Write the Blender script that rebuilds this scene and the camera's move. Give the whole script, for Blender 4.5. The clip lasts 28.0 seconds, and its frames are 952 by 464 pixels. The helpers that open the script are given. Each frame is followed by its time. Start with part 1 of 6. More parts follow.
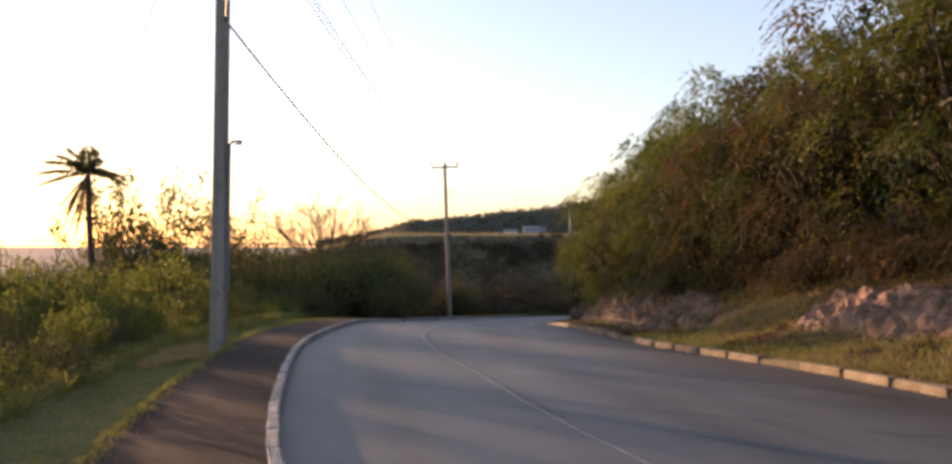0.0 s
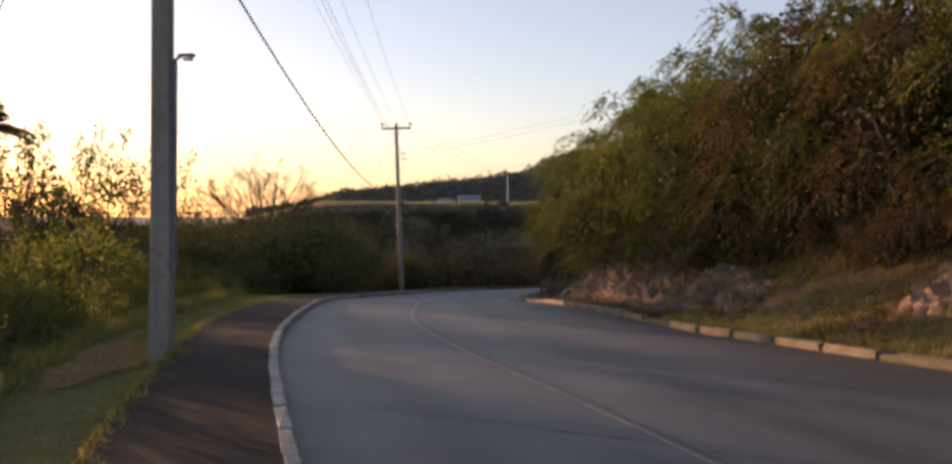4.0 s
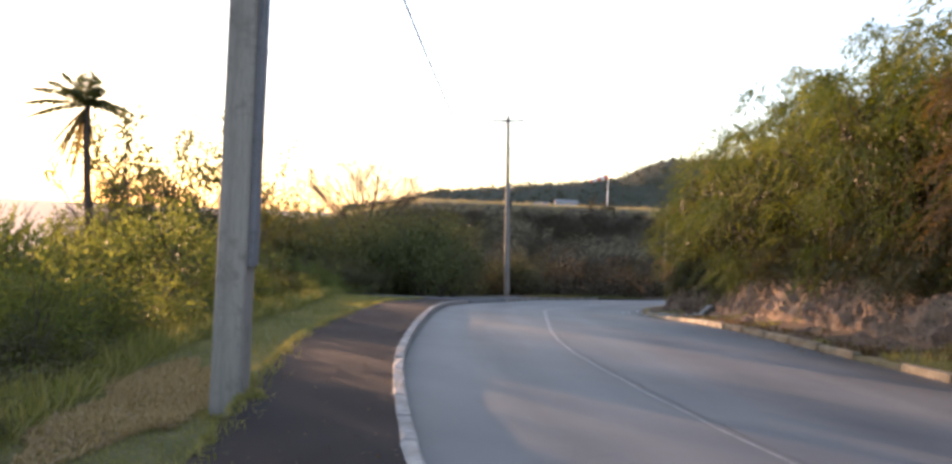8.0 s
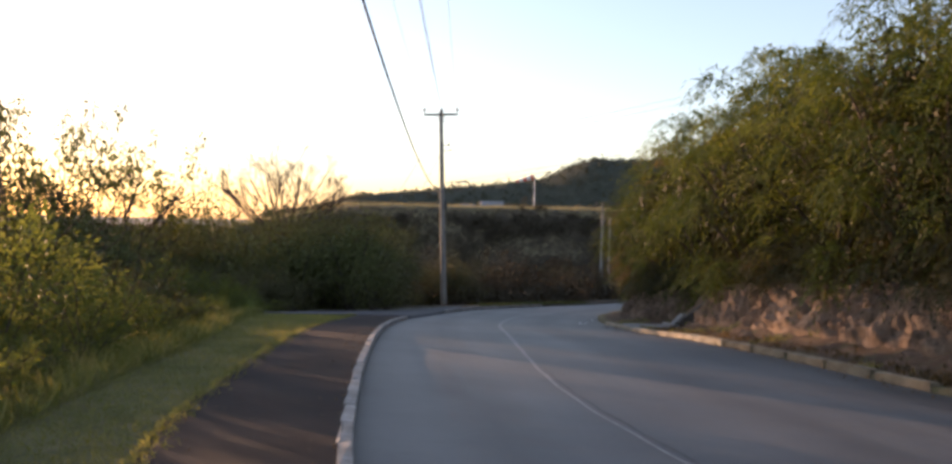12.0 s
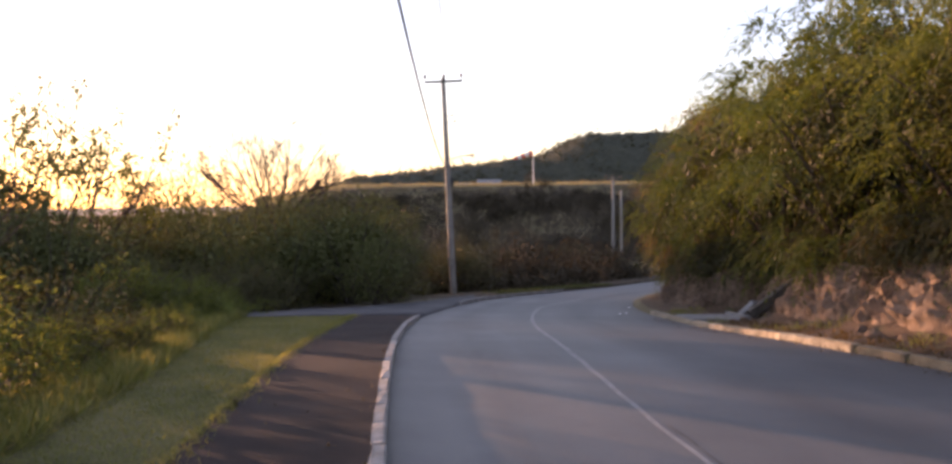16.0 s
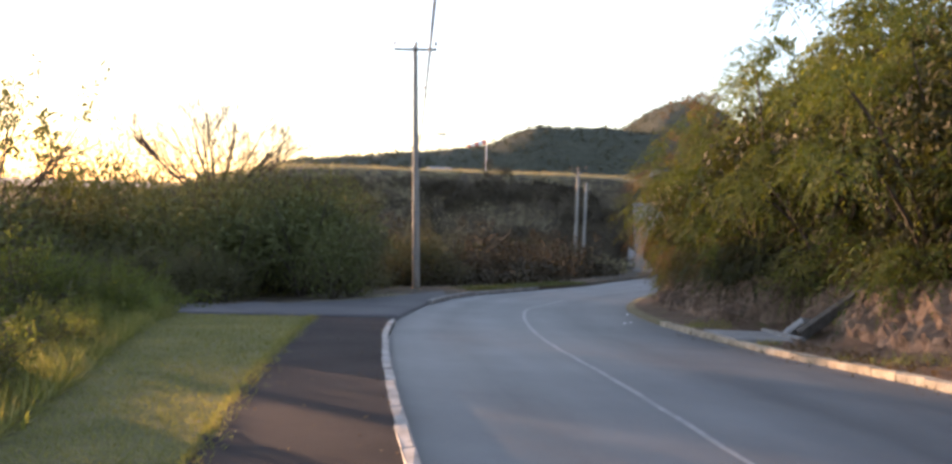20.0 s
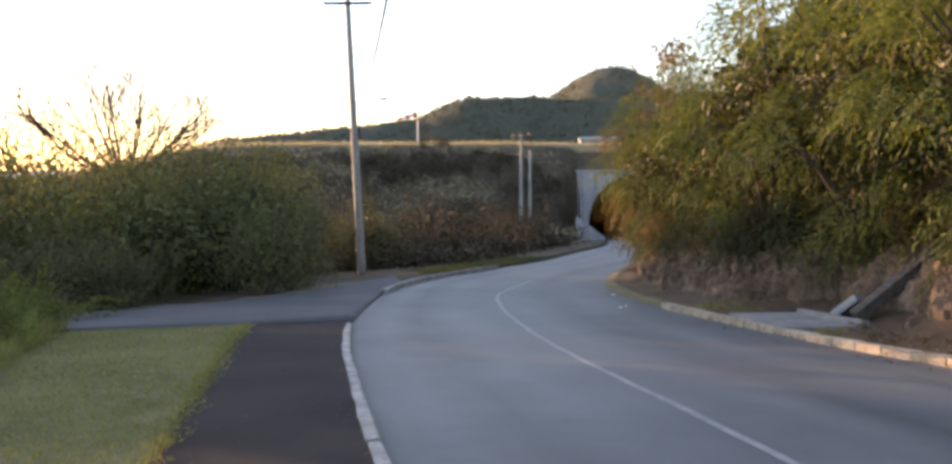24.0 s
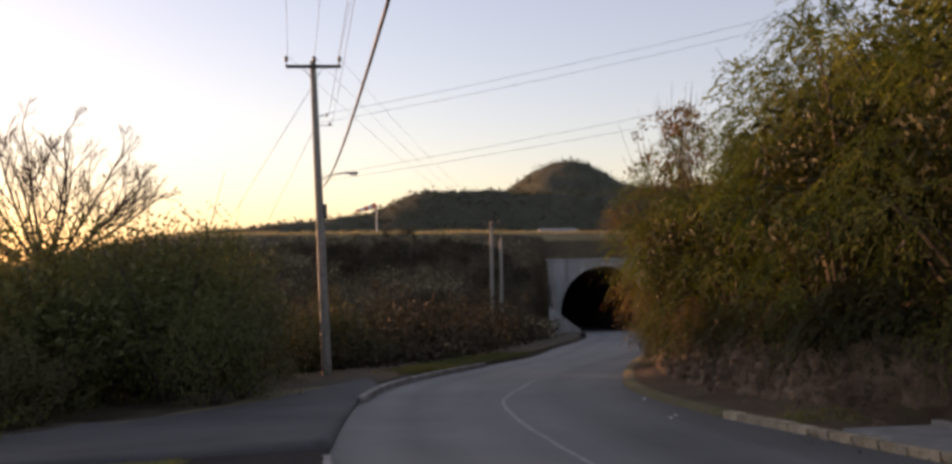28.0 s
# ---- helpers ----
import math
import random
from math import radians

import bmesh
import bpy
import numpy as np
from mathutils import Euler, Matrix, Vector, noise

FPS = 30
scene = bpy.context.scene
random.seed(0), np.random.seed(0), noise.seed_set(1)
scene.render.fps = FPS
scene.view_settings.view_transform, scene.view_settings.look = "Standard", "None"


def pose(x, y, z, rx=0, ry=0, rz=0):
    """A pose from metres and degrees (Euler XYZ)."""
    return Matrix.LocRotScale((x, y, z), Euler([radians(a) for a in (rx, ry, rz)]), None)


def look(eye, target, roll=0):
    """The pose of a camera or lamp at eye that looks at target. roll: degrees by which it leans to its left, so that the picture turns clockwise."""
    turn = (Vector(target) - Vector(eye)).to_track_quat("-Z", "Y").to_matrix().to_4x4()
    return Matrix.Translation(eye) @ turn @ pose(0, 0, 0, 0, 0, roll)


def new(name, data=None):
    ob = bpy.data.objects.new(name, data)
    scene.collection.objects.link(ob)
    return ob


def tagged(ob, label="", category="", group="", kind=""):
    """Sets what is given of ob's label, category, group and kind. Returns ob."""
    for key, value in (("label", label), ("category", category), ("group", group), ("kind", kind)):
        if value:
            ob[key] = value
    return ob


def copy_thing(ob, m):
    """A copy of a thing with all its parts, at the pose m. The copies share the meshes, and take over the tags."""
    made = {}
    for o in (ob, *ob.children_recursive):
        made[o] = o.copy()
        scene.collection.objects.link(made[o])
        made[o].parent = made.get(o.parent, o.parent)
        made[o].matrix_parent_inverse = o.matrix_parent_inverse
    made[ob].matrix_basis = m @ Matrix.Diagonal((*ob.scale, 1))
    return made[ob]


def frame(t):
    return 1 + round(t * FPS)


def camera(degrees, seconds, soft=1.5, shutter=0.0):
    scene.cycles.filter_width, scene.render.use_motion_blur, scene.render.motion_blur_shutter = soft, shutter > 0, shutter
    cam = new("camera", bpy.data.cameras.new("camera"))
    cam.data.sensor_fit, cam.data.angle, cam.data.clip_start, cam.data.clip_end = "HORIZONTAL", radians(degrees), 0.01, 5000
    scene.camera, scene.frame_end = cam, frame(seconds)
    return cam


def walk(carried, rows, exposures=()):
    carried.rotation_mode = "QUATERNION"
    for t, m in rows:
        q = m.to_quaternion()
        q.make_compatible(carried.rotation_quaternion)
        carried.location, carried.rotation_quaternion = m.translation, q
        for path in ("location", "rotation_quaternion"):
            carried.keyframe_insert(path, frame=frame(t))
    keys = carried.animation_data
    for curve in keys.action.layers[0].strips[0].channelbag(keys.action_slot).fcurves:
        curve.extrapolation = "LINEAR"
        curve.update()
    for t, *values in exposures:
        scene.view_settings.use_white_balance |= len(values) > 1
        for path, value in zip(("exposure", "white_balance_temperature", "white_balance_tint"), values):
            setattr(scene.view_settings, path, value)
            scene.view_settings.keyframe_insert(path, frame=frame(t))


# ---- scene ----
SECONDS = 28.0
cam = camera(57.36, SECONDS, soft=3.1)
# rows: seconds, eye x, y, z, yaw, pitch, roll
PATH_ROWS = [
    (0.0, 4.022, -16.194, 2.031, 1.60, 0.77, 0.15),
    (0.5, 3.729, -15.639, 2.012, 7.17, 0.55, -0.73),
    (1.0, 3.473, -15.072, 1.993, 15.91, 1.19, -1.09),
    (1.5, 3.196, -14.519, 1.975, 22.88, 0.23, -0.54),
    (1.8, 3.016, -14.193, 1.964, 24.93, -1.80, -1.66),
    (2.0, 2.900, -13.967, 1.956, 25.06, -1.76, 0.34),
    (2.5, 2.638, -13.365, 1.942, 21.71, -0.24, 3.08),
    (3.0, 2.437, -12.723, 1.927, 8.25, -1.67, -0.63),
    (3.5, 2.309, -12.035, 1.910, 2.83, 0.22, 0.40),
    (4.0, 2.169, -11.361, 1.882, -3.01, -1.20, 0.17),
    (4.5, 2.050, -10.732, 1.847, -2.88, -0.45, -0.41),
    (6.5, 1.392, -8.407, 1.728, -0.47, -2.70, 0.48),
    (7.0, 1.227, -7.810, 1.698, 3.44, -0.10, 2.40),
    (7.5, 1.095, -7.241, 1.666, 1.90, -1.40, 2.72),
    (8.0, 0.979, -6.694, 1.638, 3.02, -1.11, 2.55),
    (8.5, 0.839, -6.120, 1.624, 1.75, -2.14, 1.15),
    (9.0, 0.720, -5.540, 1.617, -1.80, -3.68, 0.67),
    (9.5, 0.580, -4.915, 1.614, 0.87, -0.89, 2.42),
    (10.0, 0.458, -4.326, 1.605, -1.81, -2.80, 0.77),
    (10.5, 0.357, -3.761, 1.593, 0.20, -1.19, 1.45),
    (11.0, 0.260, -3.203, 1.580, -0.76, -2.62, 1.50),
    (11.5, 0.229, -2.660, 1.572, -2.09, -0.34, 1.35),
    (13.5, 0.000, 0.000, 1.600, -0.00, -3.04, -0.12),
    (14.0, -0.075, 0.664, 1.598, 1.45, -0.51, -0.02),
    (14.5, -0.154, 1.304, 1.585, -0.69, 0.28, 0.73),
    (15.0, -0.229, 1.933, 1.564, -1.04, -0.67, 1.28),
    (15.5, -0.320, 2.574, 1.538, 0.38, 0.15, 2.50),
    (16.0, -0.425, 3.206, 1.508, -2.25, -2.12, -0.66),
    (16.5, -0.548, 3.846, 1.480, 2.49, -0.29, 0.35),
    (17.0, -0.678, 4.473, 1.453, -2.18, -3.08, -0.06),
    (17.5, -0.800, 5.074, 1.428, -2.28, 0.18, 1.19),
    (18.0, -0.928, 5.672, 1.403, -4.48, -1.34, 1.52),
    (18.5, -1.041, 6.253, 1.376, -4.08, -1.58, 0.07),
    (19.0, -1.164, 6.853, 1.352, -4.29, -0.96, 1.65),
    (19.5, -1.287, 7.458, 1.326, -7.70, -1.80, -0.56),
    (20.0, -1.411, 8.080, 1.299, -5.95, -2.81, 2.05),
    (20.5, -1.516, 8.688, 1.273, -9.67, -4.06, 0.89),
    (21.0, -1.601, 9.279, 1.250, -6.92, -3.10, 0.53),
    (21.5, -1.666, 9.887, 1.229, -8.92, -2.77, 1.06),
    (23.5, -1.682, 11.957, 1.137, -8.84, -2.38, 0.51),
    (24.0, -1.734, 12.537, 1.109, -10.42, -4.50, -0.32),
    (24.5, -1.775, 13.128, 1.073, -10.49, -1.70, -1.43),
    (25.0, -1.858, 13.712, 1.031, -9.34, -0.52, -1.39),
    (25.5, -1.929, 14.282, 0.985, -10.44, -2.14, -2.05),
    (26.0, -1.980, 14.902, 0.942, -8.66, 1.64, -0.20),
    (26.5, -2.039, 15.546, 0.893, -4.26, 3.73, -0.92),
    (27.0, -2.048, 16.195, 0.835, -2.45, 7.02, 0.86),
    (27.5, -1.953, 16.804, 0.764, -7.18, 1.10, -1.00),
    (28.0, -1.872, 17.385, 0.683, -13.34, 1.63, -0.78),
]


def eye_pose(x, y, z, yaw, pitch, roll):
    return pose(x, y, z, 0, 0, yaw) @ pose(0, 0, 0, 90 + pitch) @ pose(0, 0, 0, 0, 0, roll)


EXPOSURES = [
    (0.0, 1.4, 6350, 31),
    (1.0, 0.45, 6550, 30),
    (1.8, -0.5, 6000, 34),
    (2.6, -0.4, 6000, 34),
    (3.0, 0.4, 6500, 34),
    (3.4, 0.65, 6600, 36),
    (4.0, 1.0, 6600, 34),
    (4.5, 1.4, 6500, 27),
    (6.5, 1.1, 6300, 27),
    (7.0, 1.15, 6300, 27),
    (7.5, 1.3, 6300, 27),
    (8.0, 2.3, 6200, 27),
    (9.0, 2.3, 6100, 27),
    (11.0, 1.8, 6100, 27),
    (13.5, 1.3, 6100, 27),
    (14.0, 2.3, 6300, 27),
    (15.0, 2.1, 6300, 27),
    (16.0, 1.85, 6500, 40),
    (17.0, 1.1, 6400, 38),
    (18.0, 2.2, 6200, 27),
    (19.0, 2.05, 6200, 28),
    (20.0, 2.35, 6100, 27),
    (21.0, 2.7, 6000, 27),
    (23.5, 2.75, 6100, 27),
    (24.0, 2.5, 6200, 27),
    (24.4, 2.9, 6150, 27),
    (25.0, 2.45, 6150, 27),
    (25.3, 2.2, 6200, 27),
    (26.0, 2.3, 6300, 27),
    (26.4, 0.75, 6300, 27),
    (26.8, 0.1, 6300, 27),
    (27.4, 0.25, 6500, 30),
    (28.0, 1.15, 7200, 36),
]
walk(cam, [(r[0], eye_pose(*r[1:])) for r in PATH_ROWS], EXPOSURES)

# ---------------------------------------------------------------- sky and sun
SUN_AZ, SUN_EL = radians(45.0), radians(4.4)     # to the left of +y, above the sea
world = bpy.data.worlds.new("evening_sky")
scene.world = world
world.use_nodes = True
wn = world.node_tree
wn.nodes.clear()
sky = wn.nodes.new("ShaderNodeTexSky")
sky.sky_type = 'NISHITA'
sky.sun_disc = False
sky.sun_elevation = SUN_EL
sky.sun_rotation = -SUN_AZ
sky.altitude = 60
sky.air_density, sky.dust_density, sky.ozone_density = 1.0, 0.9, 1.6
back = wn.nodes.new("ShaderNodeBackground")
back.inputs["Strength"].default_value = 0.15
wout = wn.nodes.new("ShaderNodeOutputWorld")
haze = wn.nodes.new("ShaderNodeMix")
haze.data_type, haze.blend_type = 'RGBA', 'MIX'
haze.inputs[0].default_value = 0.14
haze.inputs[7].default_value = (4.1, 4.7, 5.0, 1)
wn.links.new(sky.outputs[0], haze.inputs[6])
wn.links.new(haze.outputs[2], back.inputs[0])
wn.links.new(back.outputs[0], wout.inputs[0])

sun_data = bpy.data.lights.new("sun", 'SUN')
sun_data.energy, sun_data.angle, sun_data.color = 4.0, radians(0.6), (1.0, 0.61, 0.30)
sun = new("sun", sun_data)
sun_from = Vector((-math.sin(SUN_AZ) * math.cos(SUN_EL), math.cos(SUN_AZ) * math.cos(SUN_EL), math.sin(SUN_EL)))
sun.matrix_world = look(sun_from * 300, (0, 0, 0))


# ---------------------------------------------------------------- materials
def nodes_of(name):
    m = bpy.data.materials.new(name)
    m.use_nodes = True
    nt = m.node_tree
    return m, nt, nt.nodes["Principled BSDF"], nt.nodes["Material Output"]


def link(nt, a, b):
    nt.links.new(a, b)


def ramp_node(nt, fac, stops):
    r = nt.nodes.new("ShaderNodeValToRGB")
    e = r.color_ramp.elements
    while len(e) < len(stops):
        e.new(0.5)
    for el, (p, c) in zip(e, stops):
        el.position, el.color = p, (*c, 1)
    link(nt, fac, r.inputs[0])
    return r.outputs[0]


def noise_tex(nt, scale, detail=6.0, rough=0.6, co=None, stretch=None):
    n = nt.nodes.new("ShaderNodeTexNoise")
    n.inputs["Scale"].default_value, n.inputs["Detail"].default_value, n.inputs["Roughness"].default_value = scale, detail, rough
    if co is None:
        co = nt.nodes.new("ShaderNodeTexCoord").outputs["Object"]
    if stretch:
        mp = nt.nodes.new("ShaderNodeMapping")
        mp.inputs["Scale"].default_value = stretch
        link(nt, co, mp.inputs[0])
        co = mp.outputs[0]
    link(nt, co, n.inputs["Vector"])
    return n.outputs["Fac"]


def mix_col(nt, fac, a, b, mode='MIX'):
    m = nt.nodes.new("ShaderNodeMix")
    m.data_type, m.blend_type = 'RGBA', mode
    for sock, v in ((m.inputs[0], fac), (m.inputs[6], a), (m.inputs[7], b)):
        if isinstance(v, (int, float)):
            sock.default_value = v
        elif isinstance(v, tuple):
            sock.default_value = (*v, 1)
        else:
            link(nt, v, sock)
    return m.outputs[2]


def bump_from(nt, bsdf, height, strength, dist):
    b = nt.nodes.new("ShaderNodeBump")
    b.inputs["Strength"].default_value, b.inputs["Distance"].default_value = strength, dist
    link(nt, height, b.inputs["Height"])
    link(nt, b.outputs[0], bsdf.inputs["Normal"])


def surface(name, dark, light, big=0.6, fine=40.0, rough=0.85, bump=0.4, dist=0.01, stretch=None, stain=None, per_object=0.0, spec=0.35):
    """A two-scale stained and grained surface in object space."""
    m, nt, b, _ = nodes_of(name)
    a = noise_tex(nt, big, 5, 0.6, stretch=stretch)
    f = noise_tex(nt, fine, 8, 0.7, stretch=stretch)
    col = ramp_node(nt, a, [(0.30, dark), (0.70, light)])
    grain = ramp_node(nt, f, [(0.25, (0.55, 0.55, 0.55)), (0.75, (1.25, 1.25, 1.25))])
    col = mix_col(nt, 0.8, col, grain, 'MULTIPLY')
    if stain:
        s = ramp_node(nt, noise_tex(nt, big * 3.1, 4, 0.7), [(0.52, (0, 0, 0)), (0.68, (1, 1, 1))])
        col = mix_col(nt, s, col, stain)
    if per_object:
        oi = nt.nodes.new("ShaderNodeObjectInfo").outputs["Random"]
        v = ramp_node(nt, oi, [(0.0, (1 - per_object,) * 3), (1.0, (1 + per_object,) * 3)])
        col = mix_col(nt, 1.0, col, v, 'MULTIPLY')
    link(nt, col, b.inputs["Base Color"])
    b.inputs["Roughness"].default_value = rough
    b.inputs["Specular IOR Level"].default_value = spec
    bump_from(nt, b, f, bump, dist)
    return m


def leaf_material(name, stops, through_amount=0.45, rough=0.55):
    """Leaves: colour differs from leaf to leaf, light passes through."""
    m, nt, b, out = nodes_of(name)
    geo = nt.nodes.new("ShaderNodeNewGeometry").outputs["Random Per Island"]
    patch = noise_tex(nt, 0.9, 3, 0.6)
    add = nt.nodes.new("ShaderNodeMath")
    add.operation = 'MULTIPLY_ADD'
    link(nt, geo, add.inputs[0])
    add.inputs[1].default_value = 0.55
    sub = nt.nodes.new("ShaderNodeMath")
    sub.operation = 'MULTIPLY_ADD'
    link(nt, patch, sub.inputs[0])
    sub.inputs[1].default_value, sub.inputs[2].default_value = 0.9, -0.22
    link(nt, sub.outputs[0], add.inputs[2])
    col = ramp_node(nt, add.outputs[0], stops)
    link(nt, col, b.inputs["Base Color"])
    b.inputs["Roughness"].default_value = rough
    b.inputs["Specular IOR Level"].default_value = 0.25
    tr = nt.nodes.new("ShaderNodeBsdfTranslucent")
    link(nt, mix_col(nt, 1.0, col, (1.22, 1.25, 0.65), 'MULTIPLY'), tr.inputs[0])
    mx = nt.nodes.new("ShaderNodeMixShader")
    mx.inputs[0].default_value = through_amount
    link(nt, b.outputs[0], mx.inputs[1])
    link(nt, tr.outputs[0], mx.inputs[2])
    link(nt, mx.outputs[0], out.inputs[0])
    return m


def plain(name, colour, rough=0.5, metal=0.0, spec=0.4):
    m, nt, b, _ = nodes_of(name)
    n = noise_tex(nt, 25, 5, 0.6)
    v = ramp_node(nt, n, [(0.3, tuple(c * 0.8 for c in colour)), (0.7, tuple(min(1, c * 1.15) for c in colour))])
    link(nt, v, b.inputs["Base Color"])
    b.inputs["Roughness"].default_value, b.inputs["Metallic"].default_value = rough, metal
    b.inputs["Specular IOR Level"].default_value = spec
    return m


def road_material():
    """Worn concrete: stains, oil-darkened lane middles, paler wheel paths, grit along the gutters (u: metres from the kerb, v: metres along)."""
    m, nt, b, _ = nodes_of("worn_concrete_road")
    uv = nt.nodes.new("ShaderNodeUVMap").outputs[0]
    a = noise_tex(nt, 0.32, 5, 0.62)
    f = noise_tex(nt, 60, 8, 0.75)
    col = ramp_node(nt, a, [(0.30, (0.071, 0.073, 0.073)), (0.70, (0.114, 0.117, 0.115))])
    lay = noise_tex(nt, 1.0, 6, 0.65, co=uv, stretch=(1.9, 0.16, 1))
    col = mix_col(nt, 0.75, col, ramp_node(nt, lay, [(0.30, (0.74, 0.74, 0.75)), (0.70, (1.22, 1.21, 1.19))]), 'MULTIPLY')
    sep = nt.nodes.new("ShaderNodeSeparateXYZ")
    warp = nt.nodes.new("ShaderNodeMath")
    warp.operation = 'MULTIPLY_ADD'
    link(nt, noise_tex(nt, 0.5, 4, 0.6, co=uv), warp.inputs[0])
    link(nt, uv, sep.inputs[0])
    warp.inputs[1].default_value = 1.1
    link(nt, sep.outputs[0], warp.inputs[2])
    scaled = nt.nodes.new("ShaderNodeMath")
    scaled.operation = 'MULTIPLY'
    link(nt, warp.outputs[0], scaled.inputs[0])
    scaled.inputs[1].default_value = 0.1
    d, n, w, g = (0.72,) * 3, (0.98,) * 3, (1.14,) * 3, (0.68, 0.64, 0.58)
    bands = ramp_node(nt, scaled.outputs[0], [(0.045, g), (0.085, n), (0.13, w), (0.19, d), (0.27, w), (0.36, n), (0.46, w), (0.55, d), (0.66, w), (0.80, n), (0.92, g)])
    col = mix_col(nt, 0.85, col, bands, 'MULTIPLY')
    grain = ramp_node(nt, f, [(0.25, (0.66, 0.66, 0.66)), (0.75, (1.22, 1.22, 1.22))])
    col = mix_col(nt, 0.8, col, grain, 'MULTIPLY')
    spots = ramp_node(nt, noise_tex(nt, 3.6, 5, 0.7), [(0.64, (1, 1, 1)), (0.74, (0.72, 0.70, 0.68))])
    col = mix_col(nt, 0.7, col, spots, 'MULTIPLY')
    link(nt, col, b.inputs["Base Color"])
    link(nt, ramp_node(nt, lay, [(0.3, (0.58,) * 3), (0.7, (0.74,) * 3)]), b.inputs["Roughness"])
    b.inputs["Specular IOR Level"].default_value = 0.42
    bump_from(nt, b, f, 0.3, 0.007)
    return m


M_ROAD = road_material()
M_WALK = surface("dark_asphalt_footpath", (0.024, 0.0195, 0.0185), (0.040, 0.033, 0.031), big=0.7, fine=70, rough=0.95, bump=0.6, dist=0.012, spec=0.12)
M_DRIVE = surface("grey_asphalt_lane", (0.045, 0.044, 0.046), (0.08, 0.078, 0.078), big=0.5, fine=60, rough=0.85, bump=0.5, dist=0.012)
M_KERB = surface("worn_whitewashed_kerb", (0.185, 0.17, 0.15), (0.385, 0.365, 0.335), big=2.2, fine=45, rough=0.85, bump=0.5, dist=0.01, stain=(0.16, 0.14, 0.12), per_object=0.14)
M_KERB_Y = surface("weathered_kerb_stone", (0.15, 0.115, 0.07), (0.34, 0.28, 0.19), big=2.0, fine=40, rough=0.9, bump=0.6, dist=0.012, stain=(0.13, 0.10, 0.07), per_object=0.2)
M_KERB_P = surface("worn_pale_kerb", (0.24, 0.195, 0.13), (0.48, 0.41, 0.30), big=2.4, fine=40, rough=0.9, bump=0.6, dist=0.012, stain=(0.14, 0.11, 0.075), per_object=0.15)
M_LINE = surface("faded_road_paint", (0.17, 0.17, 0.165), (0.31, 0.31, 0.295), big=3.0, fine=60, rough=0.75, stain=(0.16, 0.16, 0.16))
M_JOINT = surface("dark_road_joint", (0.05, 0.05, 0.05), (0.12, 0.12, 0.12), big=3.0, fine=50, rough=0.9)
M_SOIL = surface("dry_grass_and_soil", (0.11, 0.092, 0.046), (0.20, 0.16, 0.085), big=0.35, fine=12, rough=0.95, bump=0.8, dist=0.05, stain=(0.06, 0.075, 0.025))
M_BANK = surface("brown_earth_bank", (0.070, 0.044, 0.027), (0.140, 0.090, 0.054), big=0.8, fine=9, rough=0.95, bump=1.0, dist=0.08, stain=(0.09, 0.085, 0.035))
M_ROCK = surface("pale_broken_rock", (0.076, 0.049, 0.032), (0.250, 0.172, 0.116), big=1.3, fine=10, rough=0.92, bump=1.0, dist=0.05, stretch=(1.0, 1.6, 0.5), stain=(0.050, 0.036, 0.024), per_object=0.2)
M_ROCK_R = surface("reddish_crumbling_rock", (0.105, 0.060, 0.042), (0.330, 0.215, 0.155), big=1.3, fine=10, rough=0.92, bump=1.0, dist=0.05, stain=(0.075, 0.055, 0.035), per_object=0.2)
M_WOOD = surface("grey_weathered_pole_wood", (0.19, 0.175, 0.15), (0.34, 0.315, 0.275), big=2.5, fine=30, rough=0.85, bump=0.7, dist=0.01, stretch=(6, 6, 0.35), stain=(0.13, 0.115, 0.095))
M_POLE = surface("grey_tan_pole", (0.215, 0.195, 0.165), (0.315, 0.290, 0.250), big=1.6, fine=35, rough=0.85, bump=0.45, dist=0.006, stretch=(5, 5, 0.22), stain=(0.18, 0.16, 0.135), spec=0.2)
M_GUARD = surface("dull_cable_guard", (0.15, 0.15, 0.155), (0.22, 0.22, 0.225), big=2.0, fine=40, rough=0.7, bump=0.2, dist=0.004)
M_METAL = plain("galvanised_steel", (0.16, 0.165, 0.17), 0.6, 0.3)
M_DARKMETAL = plain("dark_hardware", (0.05, 0.05, 0.05), 0.55, 0.3)
M_WIRE = plain("black_cable", (0.02, 0.02, 0.022), 0.6)
M_CERAMIC = plain("brown_insulator", (0.06, 0.035, 0.03), 0.3)
M_BARK = surface("dry_bark", (0.036, 0.028, 0.021), (0.09, 0.069, 0.052), big=3, fine=30, rough=0.95, bump=0.7, dist=0.01, stretch=(4, 4, 0.8))
M_TWIG = surface("brown_bare_twigs", (0.042, 0.028, 0.020), (0.088, 0.060, 0.044), big=3, fine=20, rough=0.9)
M_CONC = surface("stained_portal_concrete", (0.19, 0.19, 0.19), (0.38, 0.375, 0.37), big=1.1, fine=18, rough=0.9, bump=0.3, dist=0.02, stretch=(1, 1, 0.12))
M_CONC_D = surface("weathered_wing_concrete", (0.085, 0.080, 0.072), (0.17, 0.16, 0.145), big=0.9, fine=18, rough=0.9, bump=0.4, dist=0.02, stretch=(1, 1, 0.3), stain=(0.07, 0.06, 0.045))
M_SLAB = surface("drain_slab_concrete", (0.15, 0.15, 0.145), (0.27, 0.27, 0.26), big=1.2, fine=30, rough=0.9, stain=(0.17, 0.16, 0.15))
M_FLOOR = surface("dark_scrub_floor", (0.040, 0.030, 0.017), (0.078, 0.058, 0.032), big=0.25, fine=6, rough=0.95, bump=1.0, dist=0.1, stain=(0.09, 0.07, 0.035))
